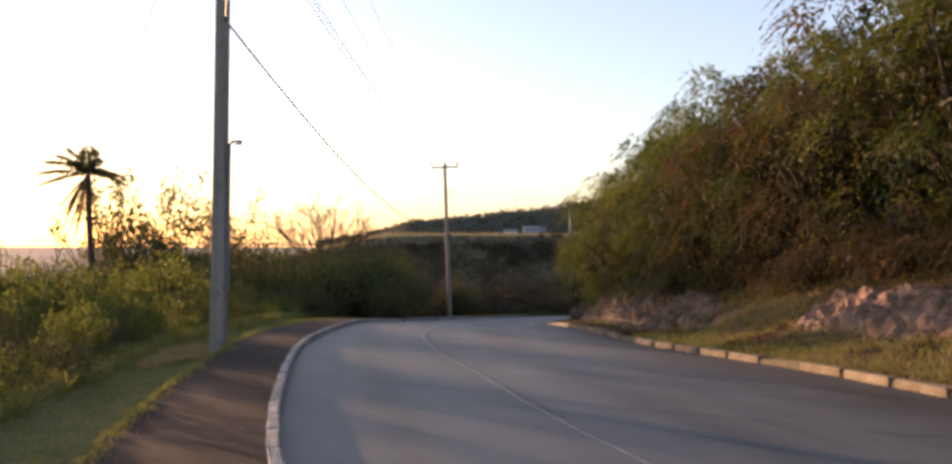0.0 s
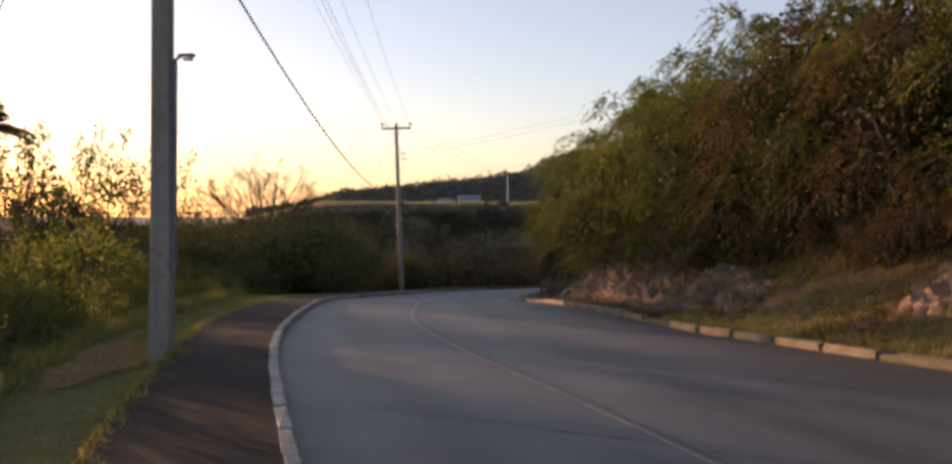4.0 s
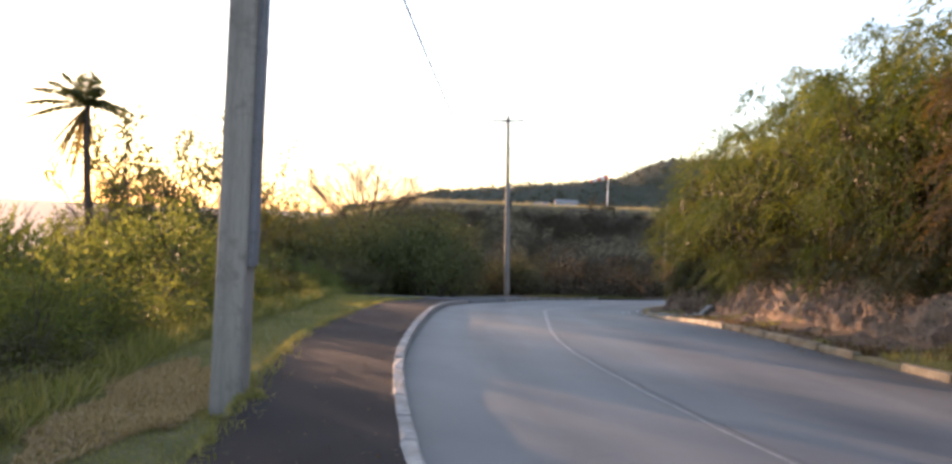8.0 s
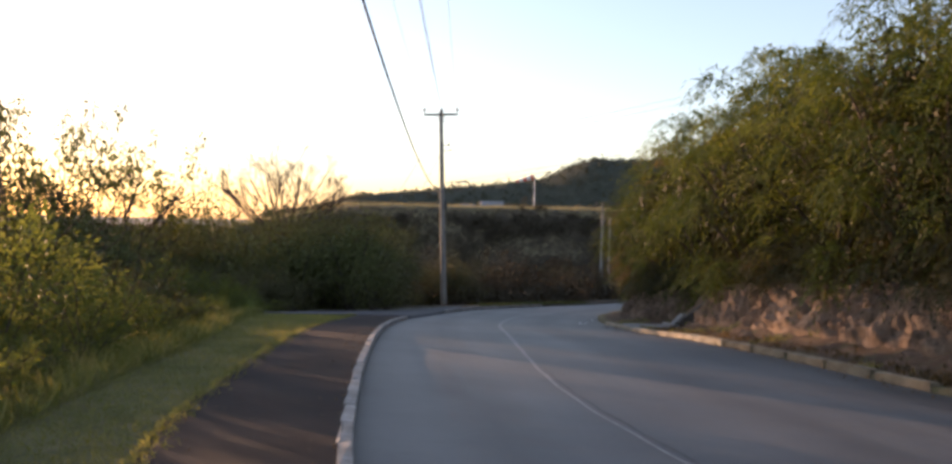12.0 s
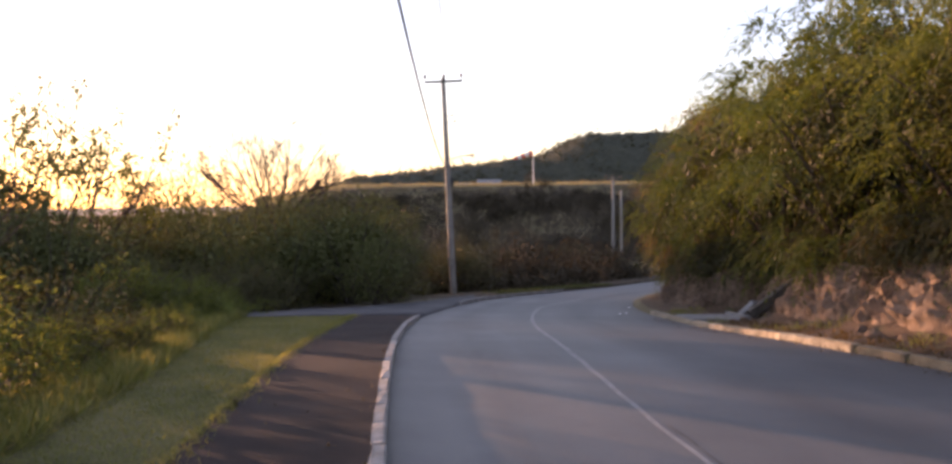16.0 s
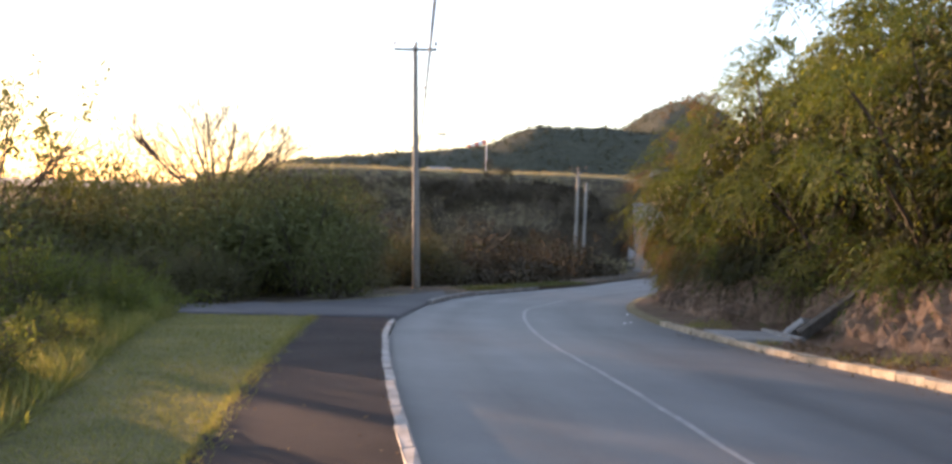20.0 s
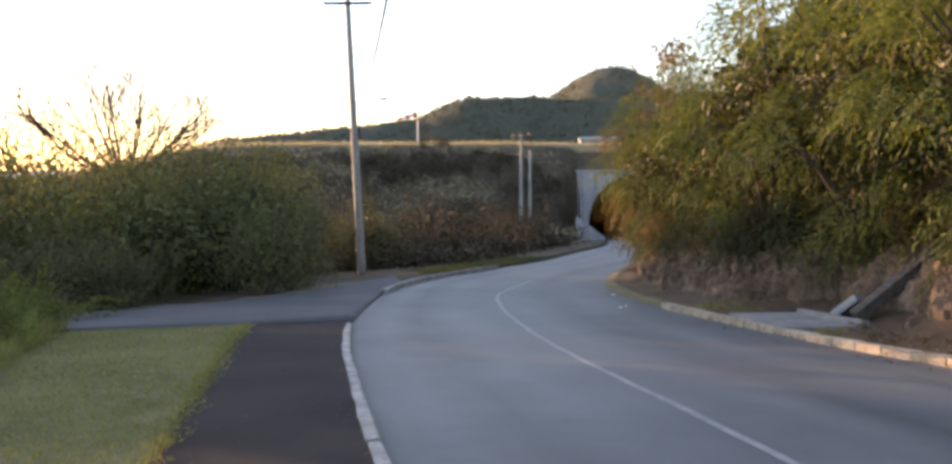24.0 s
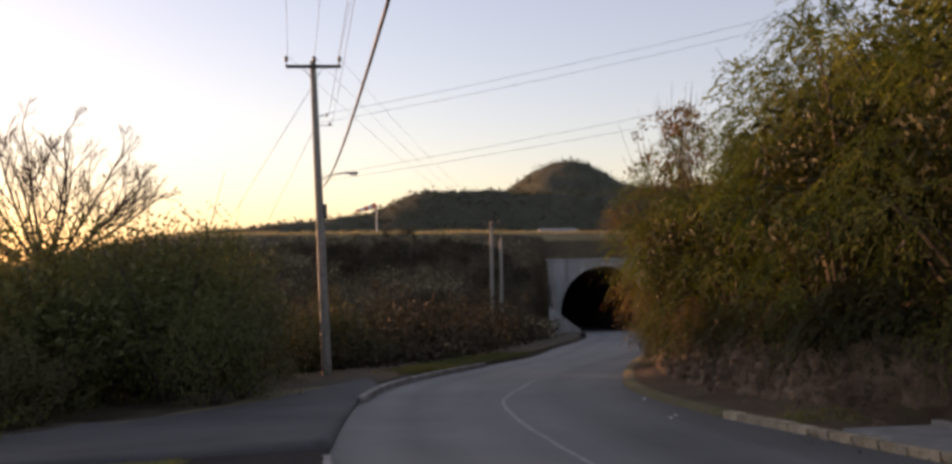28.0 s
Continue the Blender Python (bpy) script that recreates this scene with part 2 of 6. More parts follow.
M_BEAM = surface("weathered_beam", (0.045, 0.040, 0.034), (0.115, 0.105, 0.092), big=1.6, fine=30, rough=0.9, bump=0.6, dist=0.01, stretch=(5, 0.6, 5))
M_PLATEAU = surface("straw_airfield_grass", (0.16, 0.12, 0.065), (0.30, 0.23, 0.13), big=0.08, fine=2.5, rough=0.95)
# scrub greys lifted so the colour carries the haze over the hills
M_HILL = surface("hazed_scrub_hillside", (0.060, 0.065, 0.046), (0.088, 0.090, 0.064), big=0.015, fine=0.20, rough=0.95, bump=1.0, dist=4.0, spec=0.1)
M_LEAF_R = leaf_material("yellow_green_feathery_leaves", [(0.0, (0.020, 0.028, 0.005)), (0.30, (0.046, 0.066, 0.010)), (0.6, (0.088, 0.108, 0.017)), (0.85, (0.130, 0.132, 0.023)), (1.0, (0.150, 0.118, 0.030))], 0.36)
M_LEAF_B = leaf_material("browning_leaves", [(0.0, (0.034, 0.024, 0.011)), (0.35, (0.072, 0.050, 0.021)), (0.65, (0.118, 0.072, 0.038)), (1.0, (0.21, 0.130, 0.080))], 0.40)
M_LEAF_L = leaf_material("dusty_green_leaves", [(0.0, (0.050, 0.058, 0.019)), (0.4, (0.092, 0.107, 0.032)), (0.75, (0.135, 0.142, 0.046)), (1.0, (0.18, 0.155, 0.06))], 0.6)
M_LEAF_D = leaf_material("dark_scrub_leaves", [(0.0, (0.062, 0.060, 0.026)), (0.5, (0.098, 0.092, 0.041)), (0.8, (0.115, 0.100, 0.049)), (1.0, (0.130, 0.108, 0.056))], 0.10, 0.9)
M_LEAF_V = leaf_material("brown_valley_scrub", [(0.0, (0.030, 0.025, 0.016)), (0.5, (0.056, 0.045, 0.028)), (0.8, (0.080, 0.064, 0.040)), (1.0, (0.110, 0.088, 0.056))], 0.06, 0.9)
# distant leaves, greyed and lightened with the same painted haze
M_LEAF_F = leaf_material("hazed_distant_scrub", [(0.0, (0.050, 0.056, 0.036)), (0.5, (0.073, 0.077, 0.050)), (1.0, (0.100, 0.095, 0.062))], 0.08, 0.9)
M_GRASS = leaf_material("dry_roadside_grass", [(0.0, (0.105, 0.12, 0.033)), (0.45, (0.185, 0.182, 0.058)), (0.75, (0.28, 0.24, 0.09)), (1.0, (0.38, 0.30, 0.14))], 0.38)
M_STRAW = leaf_material("straw_grass", [(0.0, (0.19, 0.155, 0.105)), (0.5, (0.31, 0.26, 0.18)), (1.0, (0.44, 0.385, 0.285))], 0.4)
# dead straw, with sunlight on it worked into the pale colour
M_DEAD = leaf_material("sunlit_dead_straw", [(0.0, (0.20, 0.135, 0.065)), (0.5, (0.32, 0.225, 0.115)), (1.0, (0.45, 0.335, 0.19))], 0.3)
M_WHITE = plain("white_paint", (0.72, 0.72, 0.70), 0.6)
M_BLUE = plain("blue_grey_cladding", (0.20, 0.30, 0.42), 0.6)
M_SOCK = plain("red_windsock_cloth", (0.56, 0.15, 0.11), 0.9)
# dark greens that carry the shade inside crowns and under the bank trees
M_LEAF_SHADE = leaf_material("shade_dark_leaves", [(0.0, (0.016, 0.015, 0.006)), (0.45, (0.034, 0.036, 0.012)), (0.8, (0.056, 0.056, 0.019)), (1.0, (0.095, 0.072, 0.03))], 0.3)
M_LEAF_S = leaf_material("sapling_leaves", [(0.0, (0.040, 0.046, 0.015)), (0.4, (0.075, 0.084, 0.024)), (0.75, (0.112, 0.112, 0.034)), (1.0, (0.16, 0.125, 0.048))], 0.42)
M_LEAF_H = leaf_material("olive_hedge_leaves", [(0.0, (0.060, 0.068, 0.024)), (0.45, (0.098, 0.107, 0.038)), (0.8, (0.120, 0.122, 0.046)), (1.0, (0.130, 0.120, 0.050))], 0.16, 0.85)
M_TUFT = leaf_material("tall_green_grass", [(0.0, (0.10, 0.13, 0.04)), (0.5, (0.17, 0.20, 0.06)), (1.0, (0.27, 0.26, 0.10))], 0.5)
M_VERGE = surface("mown_verge_turf", (0.085, 0.088, 0.034), (0.150, 0.138, 0.060), big=0.9, fine=30, rough=0.95, bump=0.5, dist=0.02, stain=(0.17, 0.14, 0.075), spec=0.1)
M_PALM = leaf_material("palm_fronds", [(0.0, (0.035, 0.045, 0.015)), (0.6, (0.075, 0.085, 0.028)), (1.0, (0.16, 0.13, 0.05))], 0.55)
M_PALM_D = leaf_material("dry_palm_fronds", [(0.0, (0.14, 0.10, 0.05)), (0.6, (0.24, 0.18, 0.09)), (1.0, (0.34, 0.27, 0.14))], 0.6)

water_m, water_nt, water_b, _ = nodes_of("evening_sea")
link(water_nt, ramp_node(water_nt, noise_tex(water_nt, 0.004, 5, 0.6), [(0.35, (0.15, 0.13, 0.12)), (0.65, (0.21, 0.185, 0.165))]), water_b.inputs["Base Color"])
water_b.inputs["Roughness"].default_value = 0.8
water_b.inputs["IOR"].default_value = 1.33
M_SEA = water_m


# ---------------------------------------------------------------- mesh helpers
def mesh_of(name, verts, faces, mat, smooth=True):
    """A mesh from an array of points and an array (or list) of faces."""
    me = bpy.data.meshes.new(name)
    verts = np.asarray(verts, dtype=np.float32)
    if isinstance(faces, np.ndarray) and faces.ndim == 2:
        nf, k = faces.shape
        me.vertices.add(len(verts))
        me.vertices.foreach_set("co", verts.ravel())
        me.loops.add(nf * k)
        me.loops.foreach_set("vertex_index", faces.astype(np.int32).ravel())
        me.polygons.add(nf)
        me.polygons.foreach_set("loop_start", np.arange(0, nf * k, k, dtype=np.int32))
        me.update(calc_edges=True)
    else:
        me.from_pydata([tuple(v) for v in verts], [], [tuple(f) for f in faces])
    me.polygons.foreach_set("use_smooth", np.full(len(me.polygons), smooth))
    me.materials.append(mat)
    return me


def piece(name, data, parent, label="", at=None):
    ob = new(name, data)
    ob.parent = parent
    if at is not None:
        ob.matrix_basis = at
    if label:
        ob["label"] = label
    return ob


def part(name, bm, material, parent, label="", smooth=False):
    me = bpy.data.meshes.new(name)
    bm.to_mesh(me)
    bm.free()
    me.materials.append(material)
    me.polygons.foreach_set("use_smooth", np.full(len(me.polygons), smooth))
    return piece(name, me, parent, label)


def thing(name, label, category, m=None, group="", kind="", data=None):
    ob = new(name, data)
    if m is not None:
        ob.matrix_basis = m
    return tagged(ob, label, category, group, kind)


def box_bm(sx, sy, sz, at=(0, 0, 0), bevel=0.0, turn=None):
    bm = bmesh.new()
    bmesh.ops.create_cube(bm, size=1)
    bmesh.ops.scale(bm, vec=(sx, sy, sz), verts=bm.verts)
    if bevel:
        bmesh.ops.bevel(bm, geom=bm.edges[:], offset=bevel, segments=2, profile=0.7, affect='EDGES')
    mt = Matrix.Translation(at) @ (turn if turn else Matrix())
    bmesh.ops.transform(bm, matrix=mt, verts=bm.verts)
    return bm


def tube_arrays(points, radii, sides=8, base=0):
    """Verts and quads of a tapered tube along points."""
    p = np.asarray(points, float)
    r = np.broadcast_to(np.asarray(radii, float), (len(p),))
    t = np.gradient(p, axis=0)
    t /= np.linalg.norm(t, axis=1, keepdims=True) + 1e-9
    ref = np.where(np.abs(t[:, 2:3]) > 0.9, np.array([[1.0, 0, 0]]), np.array([[0, 0, 1.0]]))
    a = np.cross(t, ref)
    a /= np.linalg.norm(a, axis=1, keepdims=True) + 1e-9
    b = np.cross(t, a)
    ang = np.linspace(0, 2 * np.pi, sides, endpoint=False)
    v = p[:, None] + r[:, None, None] * (np.cos(ang)[None, :, None] * a[:, None] + np.sin(ang)[None, :, None] * b[:, None])
    i = np.arange(len(p) - 1)[:, None] * sides
    j = np.arange(sides)[None]
    k = (j + 1) % sides
    f = np.stack([i + j, i + k, i + sides + k, i + sides + j], -1).reshape(-1, 4) + base
    return v.reshape(-1, 3), f


def tubes_mesh(name, runs, mat, sides=8):
    vs, fs, base = [], [], 0
    for pts, rad in runs:
        v, f = tube_arrays(pts, rad, sides, base)
        vs.append(v)
        fs.append(f)
        base += len(v)
    return mesh_of(name, np.concatenate(vs), np.concatenate(fs), mat)


def leaf_arrays(rng, centres, length, width, up=0.5, droop=0.3, axis=None, face=None):
    """Kite-shaped leaves, folded a little along the rib, two triangles' worth each."""
    n = len(centres)
    d = rng.normal(size=(n, 3)) if axis is None else axis + rng.normal(size=(n, 3)) * 0.45
    d[:, 2] -= droop
    d /= np.linalg.norm(d, axis=1, keepdims=True) + 1e-9
    nrm = rng.normal(size=(n, 3))
    nrm[:, 2] += up * 2
    if face is not None:
        nrm = nrm * 0.45 + face * 1.4
    s = np.cross(d, nrm)
    s /= np.linalg.norm(s, axis=1, keepdims=True) + 1e-9
    q = np.cross(s, d)
    ln = length * rng.uniform(0.6, 1.25, (n, 1))
    wd = width * rng.uniform(0.6, 1.25, (n, 1))
    tip = centres + d * ln
    mid = centres + d * ln * 0.45
    v = np.stack([centres, mid + s * wd * 0.5 + q * wd * 0.18, tip, mid - s * wd * 0.5 + q * wd * 0.18], 1).reshape(-1, 3)
    f = np.arange(n * 4).reshape(-1, 4)
    return v, f


def lerp_table(ys, xs, smooth=2.0):
    """A smoothed curve through knots."""
    g = np.arange(ys[0], ys[-1] + 0.25, 0.25)
    v = np.interp(g, ys, xs)
    k = np.exp(-0.5 * (np.arange(-24, 25) * 0.25 / smooth) ** 2)
    k /= k.sum()
    pad = np.concatenate([v[0] + (v[0] - v[1:25][::-1]), v, v[-1] + (v[-1] - v[-25:-1][::-1])])
    sm = np.convolve(pad, k, "valid")
    return lambda y: np.interp(y, g, sm)


# ---------------------------------------------------------------- plan: lines along y
grade = lerp_table([-80, -40, -16, -8, 0, 8, 16, 22, 26, 30, 38, 50, 70, 90, 106, 160],
                   [2.0, 1.25, 0.50, 0.22, 0.0, -0.34, -0.80, -1.28, -1.66, -1.99, -2.67, -3.38, -4.8, -6.1, -7.45, -10.5], 2.0)
kerb_left = lerp_table([-80, -50, -30, -20, -16, -9, -6.6, -4.9, -2.2, 0, 2, 4.5, 6.6, 10, 13.5, 16, 20, 25, 29, 33, 37, 39, 42, 45, 48, 52, 55, 65, 72, 78, 90, 106, 160],
                       [42, 22, 10.3, 5.9, 4.35, 2.12, 1.5, 1.1, 0.56, 0.12, -0.22, -0.56, -0.74, -0.97, -1.15, -1.25, -1.36, -1.37, -1.2, -0.7, -0.1, 0.25, 1.15, 2.75, 4.95, 7.7, 9.6, 14.2, 17.8, 20.7, 25.2, 30, 47], 0.9)
kerb_right = lerp_table([-80, -50, -30, -20, -10, -5, 0, 5, 8, 12, 16, 20, 24, 28, 31, 34, 36, 40, 44.5, 53, 63, 70, 85, 106, 160],
                        [52, 32, 19.6, 15, 12.2, 11.1, 10.2, 9.0, 8.3, 7.5, 6.98, 6.5, 6.25, 6.4, 6.65, 6.85, 7.0, 7.6, 9.5, 14.1, 18.6, 22, 29.5, 37.3, 55], 1.0)
path_left = lerp_table([-80, -50, -30, -20, -8.8, -6.7, -3.1, 0, 2, 4, 6, 10, 15, 19, 24, 30],
                       [40, 20, 8.6, 4.2, 0.5, 0.03, -0.75, -1.27, -1.65, -2.0, -2.27, -2.55, -2.82, -2.98, -3.08, -3.15], 0.8)
verge_left = lerp_table([-80, -50, -30, -16, -8, -1.2, 1.6, 4, 7, 10, 14.5, 19, 26, 30, 34],
                        [37, 17, 5.5, 0.2, -1.2, -2.5, -3.0, -3.55, -3.85, -4.05, -4.3, -4.9, -6.0, -6.4, -6.6], 1.2)
centre_line = lerp_table([-30, -16, -8.6, -4.7, -1.7, 1.2, 3.8, 6.8, 9, 11.5, 15.5, 20, 24, 28, 33, 38, 50, 106],
                         [14.2, 8.1, 5.38, 4.33, 3.7, 2.95, 2.47, 2.0, 1.76, 1.68, 1.72, 1.8, 1.88, 2.12, 2.68, 3.5, 9.5, 33.5], 1.2)


def cross_fall(y):
    return np.interp(y, [-30, -8, 2, 8, 14, 20, 28, 33, 48], [0.012, 0.018, 0.029, 0.039, 0.028, 0.017, 0.021, 0.026, 0.0])


def left_edge(y):
    """The line where the road's own level ends on the side of the sea."""
    y = np.asarray(y, float)
    w = np.clip((y - 31) / 8, 0, 1)
    return (1 - w) * verge_left(y) + w * (kerb_left(y) - 2.2)


def path_edge(y):
    y = np.asarray(y, float)
    w = np.clip((y - 29.6) / 4, 0, 1)
    return (1 - w) * path_left(y) + w * (kerb_left(y) - 0.5)


def road_z(x, y):
    return grade(y) - 0.11 - cross_fall(y) * (np.asarray(x) - kerb_left(y))


def wobble(x, y, s, seed):
    """Cheap smooth unevenness."""
    return (np.sin(x * s + seed) * np.cos(y * s * 1.3 + seed * 2.1) + 0.5 * np.sin(x * s * 2.3 + y * s * 1.9 + seed) + 0.3 * np.cos(x * s * 4.1 - y * s * 3.7)) / 1.8


def recess(y):
    """How far the foot of the bank is set back round the drain."""
    return 1.3 * np.clip((y - 25.1) / 0.8, 0, 1) * np.clip((31.0 - y) / 1.5, 0, 1) + 0.55 * np.clip((25.9 - y) / 0.8, 0, 1) * np.clip((y - 8) / 3, 0, 1)


def terrain(x, y):
    x, y = np.broadcast_arrays(np.asarray(x, float), np.asarray(y, float))
    le, kr = left_edge(y), kerb_right(y)
    base = grade(np.clip(y, -80, 106))
    dl = np.clip(le - x, 0, None)
    z = base - np.interp(y, [4, 14], [0.13, 0.05]) * np.clip(dl, 0, 14) - np.interp(dl, [14, 30, 60, 140, 185, 300], [0, 2.0, 3.6, 5.6, 32, 40]) + np.clip(dl - 0.6, 0, 1) * 0.12 * wobble(x, y, 0.9, 1)
    # the verge lies a little lower than the footpath
    z = z - np.interp(y, [-30, -10, 6, 14, 24], [0.14, 0.17, 0.20, 0.12, 0.0]) * np.clip((path_edge(y) - x) / 0.07, 0, 1)
    dr = np.clip(x - kr, 0, None)
    dr = np.clip(dr - recess(y), 0, None) + 0.05 * np.minimum(dr, recess(y))
    steep = np.interp(dr, [0, 0.8, 1.5, 1.9, 2.4, 3.4, 5, 9, 20, 60, 300], [0, 0.06, 0.28, 0.85, 1.25, 1.55, 2.0, 3.3, 7.0, 14, 30])
    gentle = np.interp(dr, [0, 0.6, 1.6, 2.6, 3.6, 5, 9, 20, 60, 300], [0, 0.08, 0.42, 0.95, 1.75, 2.5, 4.2, 8.0, 15, 30])
    ws = np.clip((y - 6) / 8, 0, 1)
    rise = gentle * (1 - ws) + steep * ws
    rz = base - 0.11 - cross_fall(y) * (kr - kerb_left(y)) + 0.09 + rise + np.clip(dr - 0.5, 0, 1) * (0.12 * wobble(x, y, 1.3, 4) + 0.07 * wobble(x, y, 3.7, 2))
    z = np.where(x > kr, rz, z)
    # the airfield's embankment across the valley
    top = 3.25 - np.clip(-13 - x, 0, 37) * 0.22 - np.clip(-50 - x, 0, 400) * 0.10
    road_mid = 0.5 * (kerb_left(y) + kr)
    near = np.interp(np.abs(x - road_mid), [6, 16], [106.2, 90])
    w = np.clip((y - near) / np.maximum(112.0 - near, 1), 0, 1)
    w = np.where(np.abs(x - road_mid) < 7, np.where(y > 106.2, 0.6 + 0.4 * np.clip((y - 106.2) / 6, 0, 1), 0), w * w * (3 - 2 * w))
    w = np.where(x > kr + 7, np.clip((y - 100) / 12, 0, 1), w)
    z = z * (1 - w) + np.where(x > kr + 7, 3.25, top) * w
    z = np.where(y > 420, z - 0.006 * (y - 420), z)
    return np.maximum(z, -30)


# ---------------------------------------------------------------- ground sheet
ys = np.concatenate([-np.geomspace(4800, 90, 16), np.arange(-80, -40, 4), np.arange(-40, 46, 0.5), np.arange(46, 105.5, 1.0),
                     [105.8, 106.3], np.arange(107, 121, 1.0), np.geomspace(124, 4800, 26)])
offs_l = -np.concatenate([np.geomspace(4800, 20, 22), np.arange(18, 4, -1.0), np.arange(4, 0, -0.5)])
offs_r = np.concatenate([[0.02], np.arange(0.35, 4.2, 0.35), np.arange(4.6, 12, 0.8), np.geomspace(13, 4800, 24)])
cols = []
for o in offs_l:
    cols.append((left_edge(ys) + o, None))
cols.append((left_edge(ys), None))
cols.append((0.5 * (left_edge(ys) + path_edge(ys)), None))
cols.append((path_edge(ys) - 0.30, None))
cols.append((path_edge(ys) - 0.07, None))
cols.append((path_edge(ys), None))
cols.append((path_edge(ys) + 0.02, -0.30))
cols.append((kerb_right(ys), -0.30))
for o in offs_r:
    cols.append((kerb_right(ys) + o, None))
gv = []
for cx, dz in cols:
    z = terrain(cx, ys)
    if dz is not None:
        road_here = ys < 106
        z = np.where(road_here, np.minimum(road_z(cx, ys), grade(ys)) + dz, z)
    gv.append(np.stack([cx, ys, z], -1))
gv = np.stack(gv)                       # column, row, 3
nc, nr = gv.shape[:2]
ci, ri = np.meshgrid(np.arange(nc - 1), np.arange(nr - 1), indexing="ij")
gf = np.stack([ci * nr + ri, (ci + 1) * nr + ri, (ci + 1) * nr + ri + 1, ci * nr + ri + 1], -1)
cut_row = int(np.argmin(np.abs(ys - 105.8)))
keep = np.ones(gf.shape[:2], bool)
mid_cut = 0.5 * (kerb_left(106) + kerb_right(106))
for c in range(nc - 1):
    if abs(gv[c, cut_row, 0] - mid_cut) < 6.4 or abs(gv[c + 1, cut_row, 0] - mid_cut) < 6.4:
        keep[c, cut_row] = False
ground = thing("ground", "dry grassy ground with patches of brown soil", "ground", kind="structure",
               data=mesh_of("ground", gv.reshape(-1, 3), gf[keep], M_SOIL))
# straw-coloured airfield and bare earth bank as their own materials of the one sheet
ground.data.materials.append(M_PLATEAU)
ground.data.materials.append(M_BANK)
ground.data.materials.append(M_FLOOR)
ground.data.materials.append(M_VERGE)
cxm = gv[:-1, :-1, 0][keep]
cym = gv[:-1, :-1, 1][keep]
dkr = cxm - kerb_right(cym)
le_m = left_edge(cym)
verge_here = (cxm >= le_m - 0.6) & (cxm < path_edge(cym)) & (cym < 32)
mi = np.where(verge_here, 4, np.where((cym > 110.5), 1, np.where((cxm < le_m - 1.2) | ((cym > 42) & (dkr < 0)) | ((cym > 60) & (dkr > 1)), 3,  np.where((dkr > 0.2) & (dkr < 14) & (cym < 104), 2, 0))))
ground.data.polygons.foreach_set("material_index", mi.astype(np.int32))

sea_v = [(-4900, -4900, -22), (4900, -4900, -22), (4900, 4900, -22), (-4900, 4900, -22)]
thing("water", "hazy grey sea under the low sun", "sea", kind="structure", data=mesh_of("water", sea_v, [(0, 1, 2, 3)], M_SEA))


# ---------------------------------------------------------------- hills behind the airfield
def hill_height(az, r):
    """Height of the hills by bearing (degrees right of +y) and distance."""
    ridge = 18 + 1.3 * np.clip(az + 7.5, -30, 12) + 20 / (1 + np.exp(-(az - 7.6) / 0.9)) + 2.0 * np.exp(-((az - 9.7) / 0.8) ** 2)
    ridge = ridge * np.clip((az + 13) / 7, 0, 1) - 3 / (1 + np.exp(-(az - 15.5) / 0.8))
    dome = 106 / (1 + np.exp(-(az - 13.0) / 1.0)) + 46 * np.exp(-np.abs((az - 19.4) / np.where(az < 19.4, 3.5, 2.7)) ** 2.2)
    a = ridge * np.exp(-((r - 700) / np.where(r < 700, 80, 260)) ** 2)
    b = dome * 0.70 * np.exp(-((r - 980) / np.where(r < 980, 230, 420)) ** 2)
    return 3.0 * np.log(np.exp(a / 3.0) + np.exp(b / 3.0)) - 3.0 * math.log(2.0)


az = np.arange(-26, 62, 0.18)
rr = np.concatenate([np.arange(330, 900, 14), np.arange(900, 2100, 40)])
AZ, RR = np.meshgrid(az, rr, indexing="ij")
hx, hy = np.sin(np.radians(AZ)) * RR, 15 + np.cos(np.radians(AZ)) * RR
hn = np.array([noise.fractal((x * 0.03, y * 0.03, 0.0), 0.9, 2.1, 5) for x, y in zip(hx.ravel(), hy.ravel())]).reshape(hx.shape)
hh = hill_height(AZ, RR)
hz = hh + hn * np.clip(hh * 0.05, 0, 3.2) + 1.5
na, nrr = AZ.shape
ai, bi = np.meshgrid(np.arange(na - 1), np.arange(nrr - 1), indexing="ij")
hf = np.stack([ai * nrr + bi, ai * nrr + bi + 1, (ai + 1) * nrr + bi + 1, (ai + 1) * nrr + bi], -1).reshape(-1, 4)
thing("backdrop", "dark scrub-covered hills with one rounded summit", "hill", kind="structure",
      data=mesh_of("backdrop", np.stack([hx, hy, hz], -1).reshape(-1, 3), hf, M_HILL))


# ---------------------------------------------------------------- road, footpath, side lane
def strip(name, y_list, x_of, z_of, across, mat):
    """A surface between two lines, with `across` columns."""
    y_list = np.asarray(y_list, float)
    vs = []
    for k in range(across + 1):
        x = x_of(y_list, k / across)
        vs.append(np.stack([x, y_list, z_of(x, y_list)], -1))
    v = np.stack(vs)
    c, r = v.shape[:2]
    i, j = np.meshgrid(np.arange(c - 1), np.arange(r - 1), indexing="ij")
    f = np.stack([i * r + j, (i + 1) * r + j, (i + 1) * r + j + 1, i * r + j + 1], -1).reshape(-1, 4)
    me = mesh_of(name, v.reshape(-1, 3), f, mat)
    uv = np.stack([v[..., 0] - v[:1, :, 0], v[..., 1]], -1).reshape(-1, 2)
    me.uv_layers.new(name="along").data.foreach_set("uv", uv[f.ravel()].astype(np.float32).ravel())
    return me


